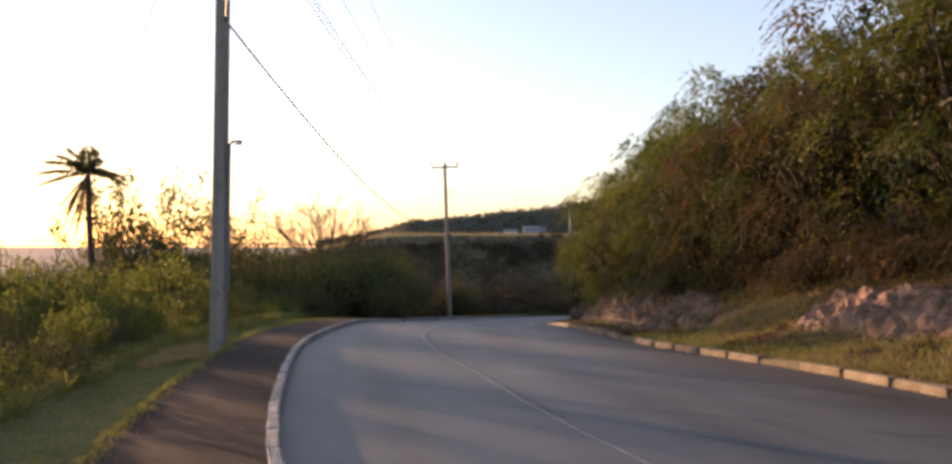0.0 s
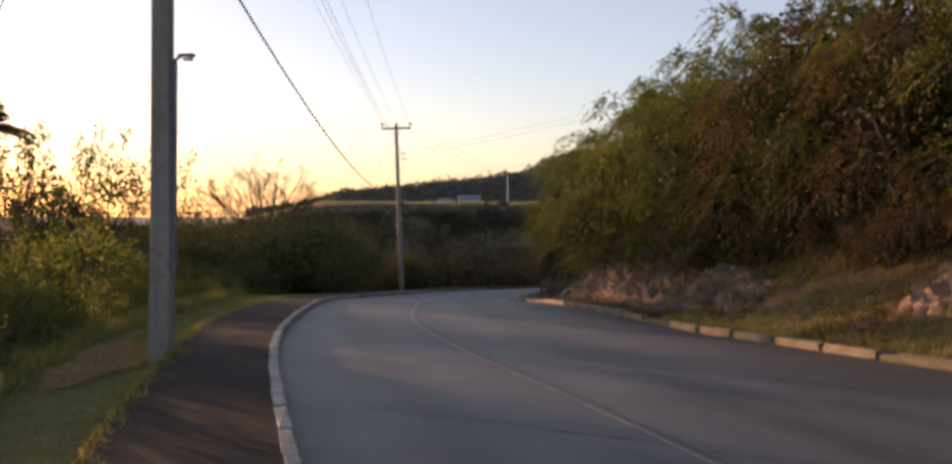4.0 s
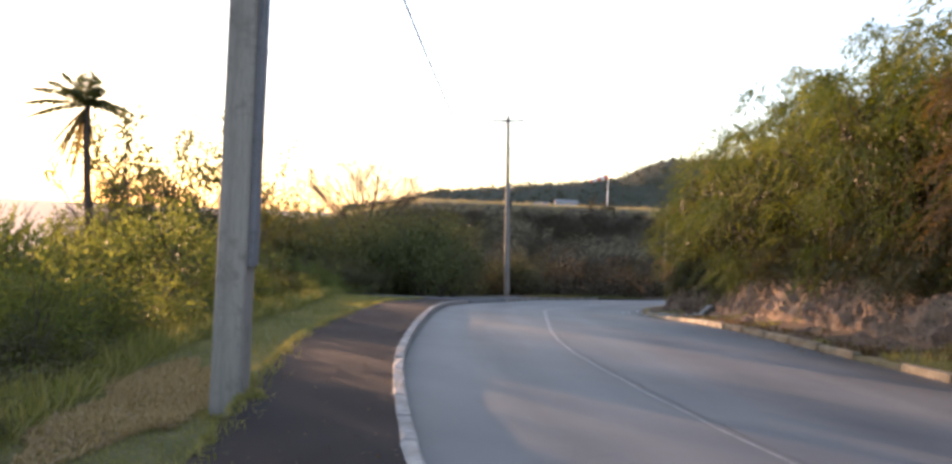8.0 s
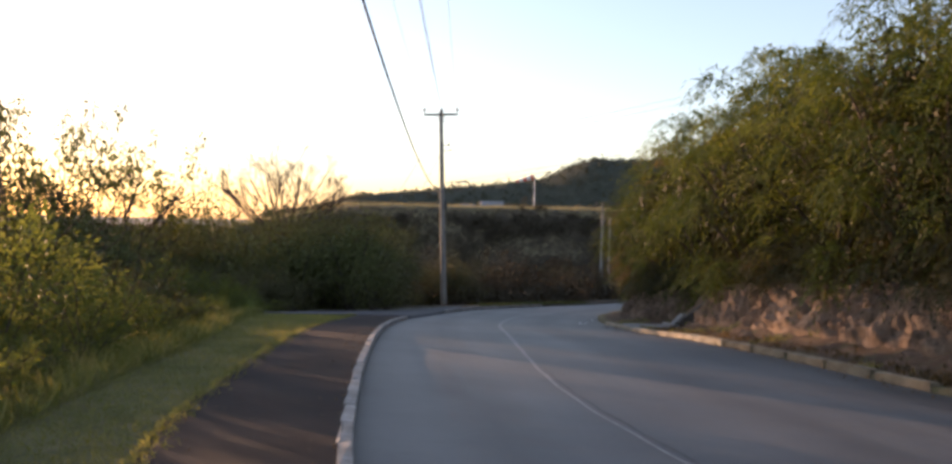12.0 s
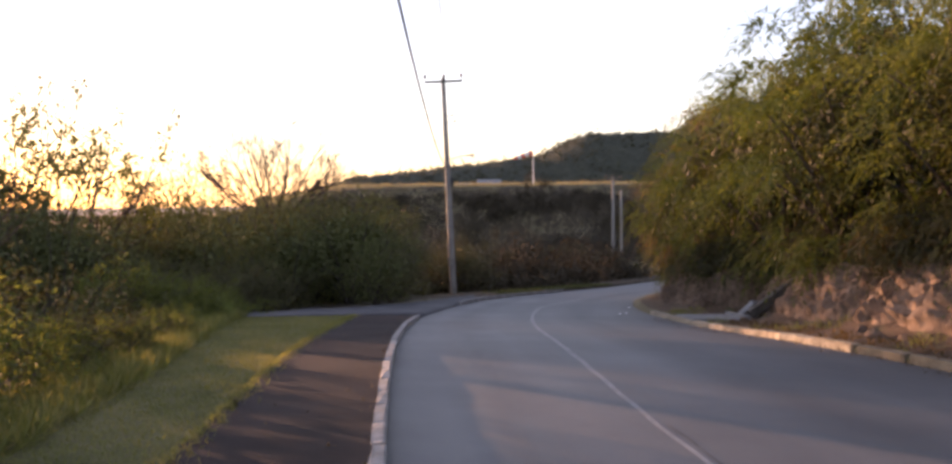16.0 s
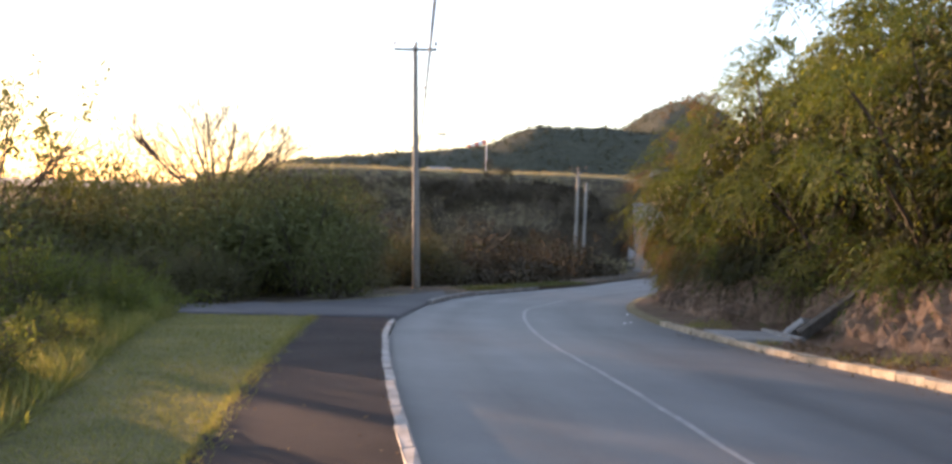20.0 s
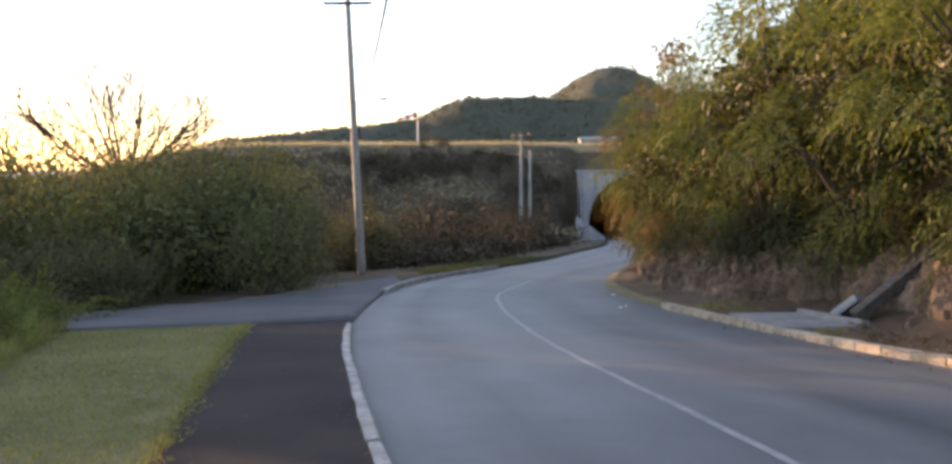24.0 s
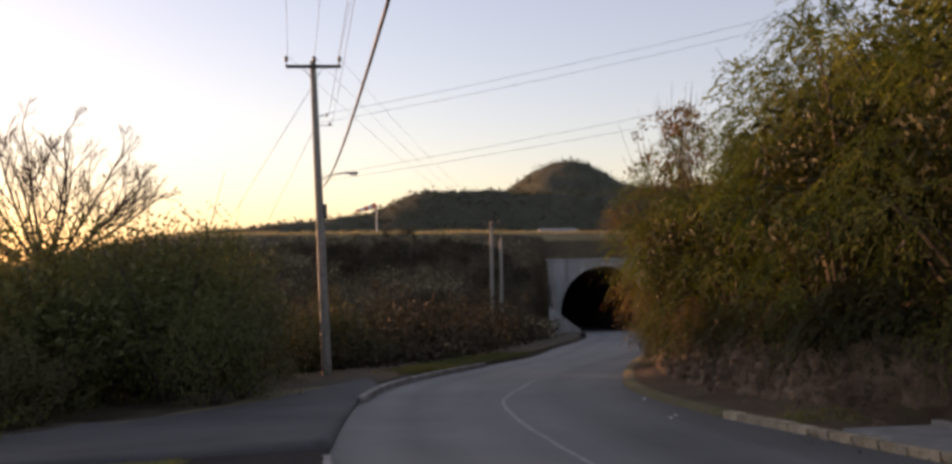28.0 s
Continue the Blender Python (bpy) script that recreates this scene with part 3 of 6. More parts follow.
road_y = np.concatenate([np.arange(-80, -30, 2.0), np.arange(-30, 60, 0.5), np.arange(60, 156, 1.0)])
thing("road", "worn pale grey concrete two-lane road", "road", kind="structure",
             data=strip("road", road_y, lambda y, k: kerb_left(y) + (kerb_right(y) - kerb_left(y)) * k, road_z, 8, M_ROAD))
path_y = np.arange(-80, 29.7, 0.15)
thing("pavement", "dark brown asphalt footpath with a ragged edge", "footpath", kind="structure",
                 data=strip("pavement", path_y, lambda y, k: path_edge(y) + (1 - k) * (0.03 * (1 + np.sin(y * 5.3) + 0.8 * np.sin(y * 13.1 + 1)) + 0.05 * np.maximum(0, np.sin(y * 1.7) + np.sin(y * 4.1 + 2) - 0.5)) + (kerb_left(y) - path_edge(y)) * k,
                            lambda x, y: grade(y) + 0.006 + 0 * x, 6, M_WALK))

# side lane that opens to the sea side
lane_far = lerp_table([-16, -11, -7, -4.6, -2.5, -1.0, 0.1, 1.4], [35.6, 34.6, 35.0, 36.6, 38.3, 41.0, 43.2, 45.8], 0.5)
lane_x = np.arange(-16, 1.4, 0.3)
inv_y = np.arange(27, 46, 0.1)
lv = []
far = lane_far(lane_x)
near = np.where(lane_x < float(kerb_left(29.65)), 29.65, np.interp(lane_x, kerb_left(inv_y), inv_y))
for k in range(-1, 8):
    yy = near + (far - near) * max(k, 0) / 7
    edge = np.clip(1 - (kerb_left(yy) - lane_x) / 0.45, 0, 1) * np.clip((38.4 - yy) / 1.0, 0, 1)
    zz = np.where(lane_x > left_edge(yy), grade(yy), terrain(lane_x, yy)) + 0.012 - 0.07 * edge
    if k < 0:
        zz = zz - 0.3
    lv.append(np.stack([lane_x, yy, zz], -1))
lv = np.stack(lv)
c, r = lv.shape[:2]
i, j = np.meshgrid(np.arange(c - 1), np.arange(r - 1), indexing="ij")
thing("side_lane", "grey asphalt side lane joining the road", "lane", kind="structure",
      data=mesh_of("side_lane", lv.reshape(-1, 3), np.stack([i * r + j, i * r + j + 1, (i + 1) * r + j + 1, (i + 1) * r + j], -1).reshape(-1, 4), M_DRIVE))

# centre line and slab joint
thing("centre_line", "thin faded white centre line", "road marking", kind="structure",
      data=strip("centre_line", np.arange(-20, 43, 0.4), lambda y, k: centre_line(y) + (0.045 + 0.05 * np.clip((y - 8) / 10, 0, 1)) * (k - 0.5) + 0.01 * np.sin(y * 3.1),
                 lambda x, y: road_z(x, y) + 0.005, 1, M_LINE))
thing("road_joint", "dark crack along the concrete slabs", "road joint", kind="structure",
      data=strip("road_joint", np.arange(-6, 12, 0.3), lambda y, k: centre_line(y) + 0.11 + 0.025 * (k - 0.5) + 0.015 * np.sin(y * 4.7) + 0.008 * np.sin(y * 11),
                 lambda x, y: road_z(x, y) + 0.005, 1, M_JOINT))

crack_line = lerp_table([1.3, 2.0, 3.2, 4.5, 5.4, 6.2, 7.2, 8.9, 11.6], [-2.6, -2.9, -3.5, -4.35, -4.95, -5.3, -5.7, -6.6, -7.6], 0.3)
crack_x = np.arange(1.5, 11.4, 0.07)
crack_v = []
for sgn in (-1, 1):
    cw = 0.008 + 0.016 * (0.5 + 0.5 * np.sin(crack_x * 2.3)) + 0.006 * np.sin(crack_x * 17)
    cyy = crack_line(crack_x) + 0.045 * np.sin(crack_x * 5.1) + 0.02 * np.sin(crack_x * 14.3 + 1) + sgn * cw
    crack_v.append(np.stack([crack_x, cyy, road_z(crack_x, cyy) + 0.004], -1))
nq = len(crack_x)
iq = np.arange(nq - 1)
thing("road_crack", "dark sealed crack across the concrete road", "road crack", kind="structure",
      data=mesh_of("road_crack", np.concatenate(crack_v), np.stack([iq, iq + 1, nq + iq + 1, nq + iq], -1), M_JOINT))


# ---------------------------------------------------------------- kerbs
def kerb_mesh(name, length, width, height, mat, seed):
    rng = np.random.default_rng(seed)
    bm = box_bm(width, length, height, (0, 0, height / 2 - 0.1), 0.018)
    for v in bm.verts:
        v.co += Vector(rng.normal(0, 0.006, 3))
    me = bpy.data.meshes.new(name)
    bm.to_mesh(me)
    bm.free()
    me.materials.append(mat)
    return me


def lay_kerb(owner, line, z_of, y0, y1, step, meshes, side, skip=()):
    rng = np.random.default_rng(5)
    y, n = y0, 0
    while y < y1:
        y2 = y + step
        x, x2 = float(line(y)), float(line(y2))
        yaw = math.atan2(-(x2 - x), y2 - y)
        run = math.hypot(x2 - x, y2 - y)
        if n not in skip:
            za, zb = float(z_of(y)), float(z_of(y2))
            m = (Matrix.Translation(((x + x2) / 2 + side, (y + y2) / 2, (za + zb) / 2 + rng.normal(0, 0.006)))
                 @ Matrix.Rotation(yaw + rng.normal(0, 0.012), 4, 'Z') @ Matrix.Rotation(math.atan2(zb - za, run), 4, 'X'))
            piece("kerb_stone", meshes[int(rng.integers(len(meshes)))], owner, at=m @ Matrix.Diagonal((1, run / step * 0.975, 1, 1)))
        y, n = y2, n + 1


kerb_a = thing("kerb_left", "whitewashed concrete kerb along the footpath", "kerb", kind="structure")
lay_kerb(kerb_a, kerb_left, lambda y: grade(y) - 0.02, -24, 29.0, 0.9, [kerb_mesh("kerb_stone", 0.9, 0.115, 0.14, M_KERB, s) for s in range(4)], 0.015)
kerb_b = thing("kerb_far", "low worn kerb round the lane mouth", "kerb", kind="structure")
lay_kerb(kerb_b, kerb_left, lambda y: grade(y) - 0.02, 38.6, 49, 0.9, [kerb_mesh("kerb_stone", 0.9, 0.16, 0.16, M_KERB, s + 9) for s in range(3)], 0.05)
kerb_c = thing("kerb_right", "weathered yellowish kerb stones with gaps", "kerb", kind="structure")
lay_kerb(kerb_c, kerb_right, lambda y: road_z(kerb_right(y), y) + 0.055, -24, 18.0, 1.4, [kerb_mesh("kerb_stone", 1.30, 0.18, 0.20, M_KERB_Y, s + 20) for s in range(5)], 0.08, skip=(11, 18, 24))
lay_kerb(kerb_c, kerb_right, lambda y: road_z(kerb_right(y), y) + 0.05, 18.1, 32.6, 0.62, [kerb_mesh("kerb_stone", 0.625, 0.20, 0.18, M_KERB_P, s + 30) for s in range(6)], 0.07)


# ---------------------------------------------------------------- tunnel under the airfield
def tunnel():
    cx = mid_cut - 0.3
    fy, z0 = 106.0, float(road_z(cx, 106)) - 0.05
    rad, spring = 5.0, 2.1
    root = thing("tunnel", "grey concrete road tunnel with a round arch portal", "tunnel", pose(cx, fy, z0))
    n = 28
    ang = np.linspace(math.pi, 0, n + 1)
    arch = [(-rad, -0.5)] + [(rad * math.cos(a), spring + rad * math.sin(a)) for a in ang] + [(rad, -0.5)]
    top = 7.7
    # front wall: strips between the arch and the outline, with thickness
    bm = bmesh.new()
    for y in (0.0, 0.6):
        inner = [bm.verts.new((x, y, z)) for x, z in arch]
        outer = [bm.verts.new((max(-6.3, min(6.3, x * 1.26)) if z < 2.2 else x * 1.26, y, top if z > spring + 0.2 or abs(x) < rad * 0.9 else z)) for x, z in arch]
        if y == 0.0:
            ia, oa = inner, outer
    for k in range(len(arch) - 1):
        bm.faces.new((ia[k], ia[k + 1], oa[k + 1], oa[k]))
        bm.faces.new((inner[k], outer[k], outer[k + 1], inner[k + 1]))
        bm.faces.new((ia[k], inner[k], inner[k + 1], ia[k + 1]))
        bm.faces.new((oa[k], oa[k + 1], outer[k + 1], outer[k]))
    bmesh.ops.recalc_face_normals(bm, faces=bm.faces)
    part("portal_wall", bm, M_CONC, root)
    part("parapet", box_bm(12.9, 0.75, 0.22, (0, 0.3, top + 0.11), 0.02), M_CONC, root, "capping along the top of the portal")
    # vault
    v, f = [], []
    for r_, y in enumerate(np.linspace(0.6, 48, 17)):
        for x, z in arch:
            v.append((x + 0.008 * y * y * 0.15, y, z - 0.07 * y))
    m = len(arch)
    for r_ in range(16):
        for k in range(m - 1):
            f.append((r_ * m + k, r_ * m + k + 1, (r_ + 1) * m + k + 1, (r_ + 1) * m + k))
    # vault and the wall closing it take the side lane's dark grey material
    piece("vault", mesh_of("vault", v, f, M_DRIVE), root, "vault lining in the dark lane asphalt colour")
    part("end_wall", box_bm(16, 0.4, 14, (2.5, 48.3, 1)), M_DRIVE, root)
    # wing walls that run out from the portal and step down along the road
    for s in (-1, 1):
        bm = bmesh.new()
        rows = []
        for k in range(6):
            t = k / 5
            yk = -0.02 - 9.5 * t
            off = s * (5.75 + 2.6 * t)
            zk = float(grade(fy + yk)) - z0 - 0.3
            top_k = 5.4 * (1 - t) ** 1.6 + 0.75
            rows.append([bm.verts.new(p) for p in ((off, yk, zk - 0.4), (off, yk, zk + top_k), (off + s * 0.4, yk, zk + top_k), (off + s * 0.4, yk, zk - 0.4))])
        for r0_, r1_ in zip(rows, rows[1:]):
            for q in range(4):
                bm.faces.new((r0_[q], r0_[(q + 1) % 4], r1_[(q + 1) % 4], r1_[q]))
        bm.faces.new(rows[0])
        bm.faces.new(rows[-1])
        bmesh.ops.recalc_face_normals(bm, faces=bm.faces)
        part("wing_wall", bm, M_CONC_D, root)
    bm = bmesh.new()
    rows = []
    for k in range(6):
        yk = -0.3 - 2.3 * k
        x_ = float(kerb_left(fy + yk)) - cx - 0.25
        zk = float(grade(fy + yk)) - z0 - 0.1
        w = 0.6 + 0.48 * k
        rows.append([bm.verts.new(p) for p in ((x_, yk, zk - 0.4), (x_, yk, zk + 0.35), (x_ - w, yk, zk + 0.6 + 0.65 * w), (x_ - w - 0.2, yk, zk - 0.4))])
    for r0_, r1_ in zip(rows, rows[1:]):
        for q in range(4):
            bm.faces.new((r0_[q], r0_[(q + 1) % 4], r1_[(q + 1) % 4], r1_[q]))
    bm.faces.new(rows[0])
    bm.faces.new(rows[-1])
    bmesh.ops.recalc_face_normals(bm, faces=bm.faces)
    part("side_wall", bm, M_CONC, root, "low pale sloping wall beside the road")


tunnel()


# ---------------------------------------------------------------- utility poles
def lathe_bm(profile, sides=14):
    bm = bmesh.new()
    rings = [[bm.verts.new((r * math.cos(2 * math.pi * k / sides), r * math.sin(2 * math.pi * k / sides), z)) for k in range(sides)] for r, z in profile]
    for a, b in zip(rings, rings[1:]):
        for k in range(sides):
            bm.faces.new((a[k], a[(k + 1) % sides], b[(k + 1) % sides], b[k]))
    bm.faces.new(rings[0][::-1])
    bm.faces.new(rings[-1])
    return bm


def square_bm(profile, chamfer=0.12):
    """A tapered square shaft with its corners cut."""
    bm = bmesh.new()
    rings = []
    for r, z in profile:
        c = r * (1 - chamfer)
        rings.append([bm.verts.new((x, y, z)) for x, y in ((-c, -r), (c, -r), (r, -c), (r, c), (c, r), (-c, r), (-r, c), (-r, -c))])
    for a, b in zip(rings, rings[1:]):
        for k in range(8):
            bm.faces.new((a[k], a[(k + 1) % 8], b[(k + 1) % 8], b[k]))
    bm.faces.new(rings[0][::-1])
    bm.faces.new(rings[-1])
    return bm


def utility_pole(m, height, r0, r1, label, arm=1.9, arm_yaw=0.0, lamp=None, brackets=(), conduit=None, box=None, square=False):
    root = thing("utility_pole", label, "utility pole", m, group="utility poles")
    if square:
        part("shaft", square_bm([(r0 * 1.03, -0.5), (r0, 0.3), ((r0 + r1) / 2, height * 0.5), (r1, height)]), M_POLE, root, "squared grey-tan shaft with chamfered corners")
    else:
        part("shaft", lathe_bm([(r0 * 1.02, -0.5), (r0, 0.2), (r0 * 0.97, 1.5), ((r0 + r1) / 2, height * 0.55), (r1, height - 0.05), (r1 * 0.7, height)], 18), M_WOOD, root, smooth=True)
    t = Matrix.Rotation(arm_yaw, 4, 'Z')
    if arm:
        part("crossarm", box_bm(arm, 0.10, 0.12, (0, 0, 0), 0.012, Matrix.Translation((0, 0, height - 0.25)) @ t @ Matrix.Translation((0, -r1 - 0.04, 0))), M_DARKMETAL, root, "dark timber crossarm")
        for k, s in enumerate((-0.48, 0.02, 0.48)):
            bm = lathe_bm([(0.018, 0), (0.018, 0.12), (0.065, 0.13), (0.085, 0.19), (0.05, 0.22), (0.075, 0.27), (0.04, 0.34)], 10)
            bmesh.ops.transform(bm, matrix=Matrix.Translation((0, 0, height - 0.19)) @ t @ Matrix.Translation((s * arm, -r1 - 0.04, 0)), verts=bm.verts)
            part("insulator", bm, M_CERAMIC, root, smooth=True)
        for s in (-1, 1):
            v, f = tube_arrays([(s * 0.02, 0, height - 0.75), (s * 0.36, 0, height - 0.30)], 0.014, 6)
            ob = piece("arm_brace", mesh_of("arm_brace", v, f, M_METAL), root)
            ob.matrix_basis = t @ Matrix.Translation((0, -r1 - 0.03, 0))
    for z, ln in brackets:
        v, f = tube_arrays([(0, 0, z), (ln, 0, z + 0.01)], 0.016, 6)
        ob = piece("bracket", mesh_of("bracket", v, f, M_METAL), root)
        ob.matrix_basis = t
        bm = lathe_bm([(0.02, 0), (0.045, 0.02), (0.045, 0.10), (0.02, 0.12)], 10)
        bmesh.ops.transform(bm, matrix=t @ Matrix.Translation((ln * 0.85, 0, z)), verts=bm.verts)
        part("insulator", bm, M_CERAMIC, root, smooth=True)
    if lamp:
        z, reach, yaw = lamp
        tl = Matrix.Rotation(yaw, 4, 'Z')
        pts = [(r1 * 0.8 + reach * k / 8 * 0.96, 0, z - 0.16 + 0.20 * math.sin(k / 8 * 1.75)) for k in range(9)]
        v, f = tube_arrays(pts, 0.022, 8)
        piece("lamp_arm", mesh_of("lamp_arm", v, f, M_METAL), root).matrix_basis = tl
        hs = 1.0 if reach > 0.5 else 0.5
        bm = box_bm(0.48 * hs, 0.19 * hs, 0.10 * hs, (0, 0, 0), 0.04 * hs)
        for vv in bm.verts:
            if vv.co.x < 0:
                vv.co.y *= 0.55
                vv.co.z = vv.co.z * 0.6 + 0.01
        bmesh.ops.transform(bm, matrix=tl @ Matrix.Translation((reach + 0.1 * hs, 0, z + 0.03)), verts=bm.verts)
        head = part("lamp_head", bm, M_METAL, root, "grey cobra-head lamp housing")
        part("lens", box_bm(0.26 * hs, 0.13 * hs, 0.05, (0, 0, 0), 0.02 * hs, tl @ Matrix.Translation((reach + 0.16 * hs, 0, z - 0.02))), M_WHITE, head)
    for z in () if square else (height * 0.30, height * 0.62):
        part("steel_band", lathe_bm([(r0 + 0.004 - (r0 - r1) * z / height, z), (r0 + 0.010 - (r0 - r1) * z / height, z + 0.01), (r0 + 0.010 - (r0 - r1) * z / height, z + 0.05), (r0 + 0.004 - (r0 - r1) * z / height, z + 0.06)], 16), M_METAL, root)
    if conduit:
        x, y, z0, z1 = conduit
        guard = part("cable_guard", box_bm(0.075, 0.17, z1 - z0, (x, y, (z0 + z1) / 2), 0.012), M_GUARD, root, "grey cable guard up the side")
        for z in np.arange(z0 + 0.3, z1, 0.8):
            part("strap", box_bm(0.080, 0.19, 0.04, (x, y, z), 0.004), M_METAL, guard)
    if box:
        x, y, z0, z1 = box
        part("switch_box", box_bm(0.20, 0.16, z1 - z0, (x, y, (z0 + z1) / 2), 0.02), M_DARKMETAL, root, "small dark box strapped to the shaft")
    return root


P1 = Vector((-1.525, 0.82, 0.02))
P2 = Vector((0.16, 50.4, float(grade(50.4))))
TOP2 = Vector((-0.24, 50.3, P2.z))      # plan of the leaning pole's head
H1, H2 = 11.0, 11.55
utility_pole(pose(*P1, 0, 0.4, 0), H1, 0.135, 0.100, "squared grey-tan utility pole beside the footpath", arm=2.1, arm_yaw=0.03, conduit=(0.136, 0.02, 1.08, 3.95), lamp=(3.98, 0.30, -0.25), square=True)
utility_pole(pose(*P2, 0, -2.05, 0), H2, 0.185, 0.115, "tall wooden utility pole with crossarm and street lamp", arm=2.04, lamp=(7.25, 1.15, 0.0), brackets=((9.45, 0.5), (9.1, 0.62)), box=(0.17, 0, 5.6, 6.15))
utility_pole(pose(17.08, 91.5, -6.5), 10.2, 0.20, 0.13, "pale wooden pole beside the tunnel road", arm=1.5)
utility_pole(pose(17.85, 91.2, -6.5), 8.8, 0.17, 0.12, "pale wooden stub pole beside another pole", arm=0)


def wire(a, b, sag, r, label, n=18):
    pts = [(Vector(a).lerp(Vector(b), k / n) - Vector((0, 0, 4 * sag * (k / n) * (1 - k / n)))) for k in range(n + 1)]
    v, f = tube_arrays([tuple(p) for p in pts], r, 6)
    thing("overhead_wire", label, "cable", group="overhead wires", data=mesh_of("overhead_wire", v, f, M_WIRE))


P0 = Vector((14.0, -46.0, 1.5))
for dx in (-0.94, 0.04, 0.94):
    wire((P1.x + dx, P1.y, P1.z + H1 + 0.05), (TOP2.x + dx, TOP2.y - 0.15, P2.z + H2 + 0.1), 0.55, 0.0065, "thin bare overhead wire")
    wire((P1.x + dx, P1.y, P1.z + H1 + 0.05), (P0.x + dx, P0.y, P0.z + 11), 0.5, 0.008, "thin bare overhead wire")
    wire((TOP2.x + dx, TOP2.y - 0.15, P2.z + H2 + 0.1), (17.08 + 0.7 * dx, 91.4, 3.9), 0.5, 0.006, "thin bare overhead wire")
for dz, dx in ((9.48, 0.5), (9.13, 0.62)):
    wire((P1.x + 0.2, P1.y, P1.z + dz), (P2.x - 0.33 + dx, P2.y, P2.z + dz + 0.05), 0.6, 0.007, "thin black service wire")
wire((P1.x + 0.12, P1.y, P1.z + 6.4), (P2.x - 0.12, P2.y, P2.z + 6.75), 1.5, 0.022, "thick black twisted cable")
wire((P1.x + 0.12, P1.y, P1.z + 6.4), (P0.x, P0.y, P0.z + 7.3), 0.7, 0.026, "thick black twisted cable")
# service wires crossing the road to the hillside
for dz, ez in ((9.5, 14.4), (9.2, 13.9), (7.2, 11.2), (7.0, 10.4)):
    wire((P2.x - 0.2, P2.y, P2.z + dz), (34, 44, ez), 0.5, 0.006, "service wire crossing the road")
# guys
wire((P1.x, P1.y, P1.z + 10.3), (-5.4, 0.3, -0.75), 0.0, 0.009, "steel guy wire of the pole")
for dz, ex, ey in ((10.7, -7.0, 54.0), (9.1, -4.8, 53.0)):
    a, b = Vector((P2.x - 0.035 * dz, P2.y, P2.z + dz)), Vector((ex, ey, -3.6))
    wire(a, b, 0.0, 0.009, "steel guy wire with a strain insulator")
    insulator = thing("strain_insulator", "dark strain insulator in a guy wire", "insulator", group="strain insulators")
    iv, if_ = tube_arrays([tuple(a.lerp(b, 0.50 + 0.006 * k)) for k in range(5)], [0.015, 0.045, 0.03, 0.045, 0.015], 8)
    piece("body", mesh_of("body", iv, if_, M_CERAMIC), insulator)


# ---------------------------------------------------------------- plants
def clump_points(rng, centres, radii, per):
    c = np.repeat(centres, per, axis=0)
    r = np.repeat(radii, per)[:, None]
    d = rng.normal(size=c.shape)
    d /= np.linalg.norm(d, axis=1, keepdims=True)
    return c + d * r * rng.uniform(0.25, 1.0, (len(c), 1)) ** 0.6


def billow_leaves(rng, rx, ry, h, low, billows, sprays, length, width, steps=9):
    """Foliage in separate rounded masses; each carries feathery twigs that arch out and hang."""
    d = rng.normal(size=(billows * 3, 3))
    d /= np.linalg.norm(d, axis=1, keepdims=True)
    keep = [0]
    for i in range(1, len(d)):
        if len(keep) < billows and min(np.linalg.norm(d[i] - d[j]) for j in keep) > 0.54:
            keep.append(i)
    d = d[keep]
    half = np.array([rx, ry, (h - low) / 2])
    cen = d * half * rng.uniform(0.58, 0.90, (len(d), 1)) + np.array([0, 0, (h + low) / 2])
    rad = 0.31 * (rx + ry) / 2 * rng.uniform(0.7, 1.35, len(d))
    c = np.repeat(cen, sprays, axis=0)
    r = np.repeat(rad, sprays)[:, None]
    axis_out = np.repeat(d, sprays, axis=0)
    n = len(c)
    u = rng.normal(size=(n, 3)) + axis_out * 0.9 + np.array([0, 0, 0.5])
    u /= np.linalg.norm(u, axis=1, keepdims=True)
    start = c + u * r * rng.uniform(0.35, 0.85, (n, 1)) * np.array([1, 1, 0.75])
    t0 = u * np.array([1, 1, 0.6]) + rng.normal(0, 0.35, (n, 3)) + np.array([0, 0, 0.15])
    t0 /= np.linalg.norm(t0, axis=1, keepdims=True)
    ln = rng.uniform(0.40, 0.95, (n, 1)) * (0.6 + 0.4 * r)
    side = np.cross(t0, np.array([0, 0, 1.0]))
    side /= np.linalg.norm(side, axis=1, keepdims=True) + 1e-6
    pts, ax = [], []
    for k in range(steps):
        s = (k + 1) / steps
        pts.append(start + t0 * ln * s + np.array([0, 0, -0.75]) * ln * s * s)
        ax.append((t0 + np.array([0, 0, -1.5]) * s) * 0.95 + side * (1 if k % 2 else -1) * 0.55)
    face = np.tile(u * 1.5 + np.array([0, 0, 0.5]), (steps, 1))
    v, f = leaf_arrays(rng, np.concatenate(pts), length, width, 0.7, 0.1, axis=np.concatenate(ax) * 2.4, face=face)
    return v, f, cen, d


def limb_runs(rng, base, tips, r0):
    runs = []
    for t in tips:
        t = np.asarray(t, float)
        k = np.linspace(0, 1, 6)[:, None]
        mid = base + (t - base) * np.array([0.35, 0.35, 0.6]) + rng.normal(0, 0.06, 3) * np.linalg.norm(t - base)
        p = (1 - k) ** 2 * base + 2 * k * (1 - k) * mid + k ** 2 * t
        runs.append((p, np.linspace(r0, r0 * 0.18, 6)))
    return runs


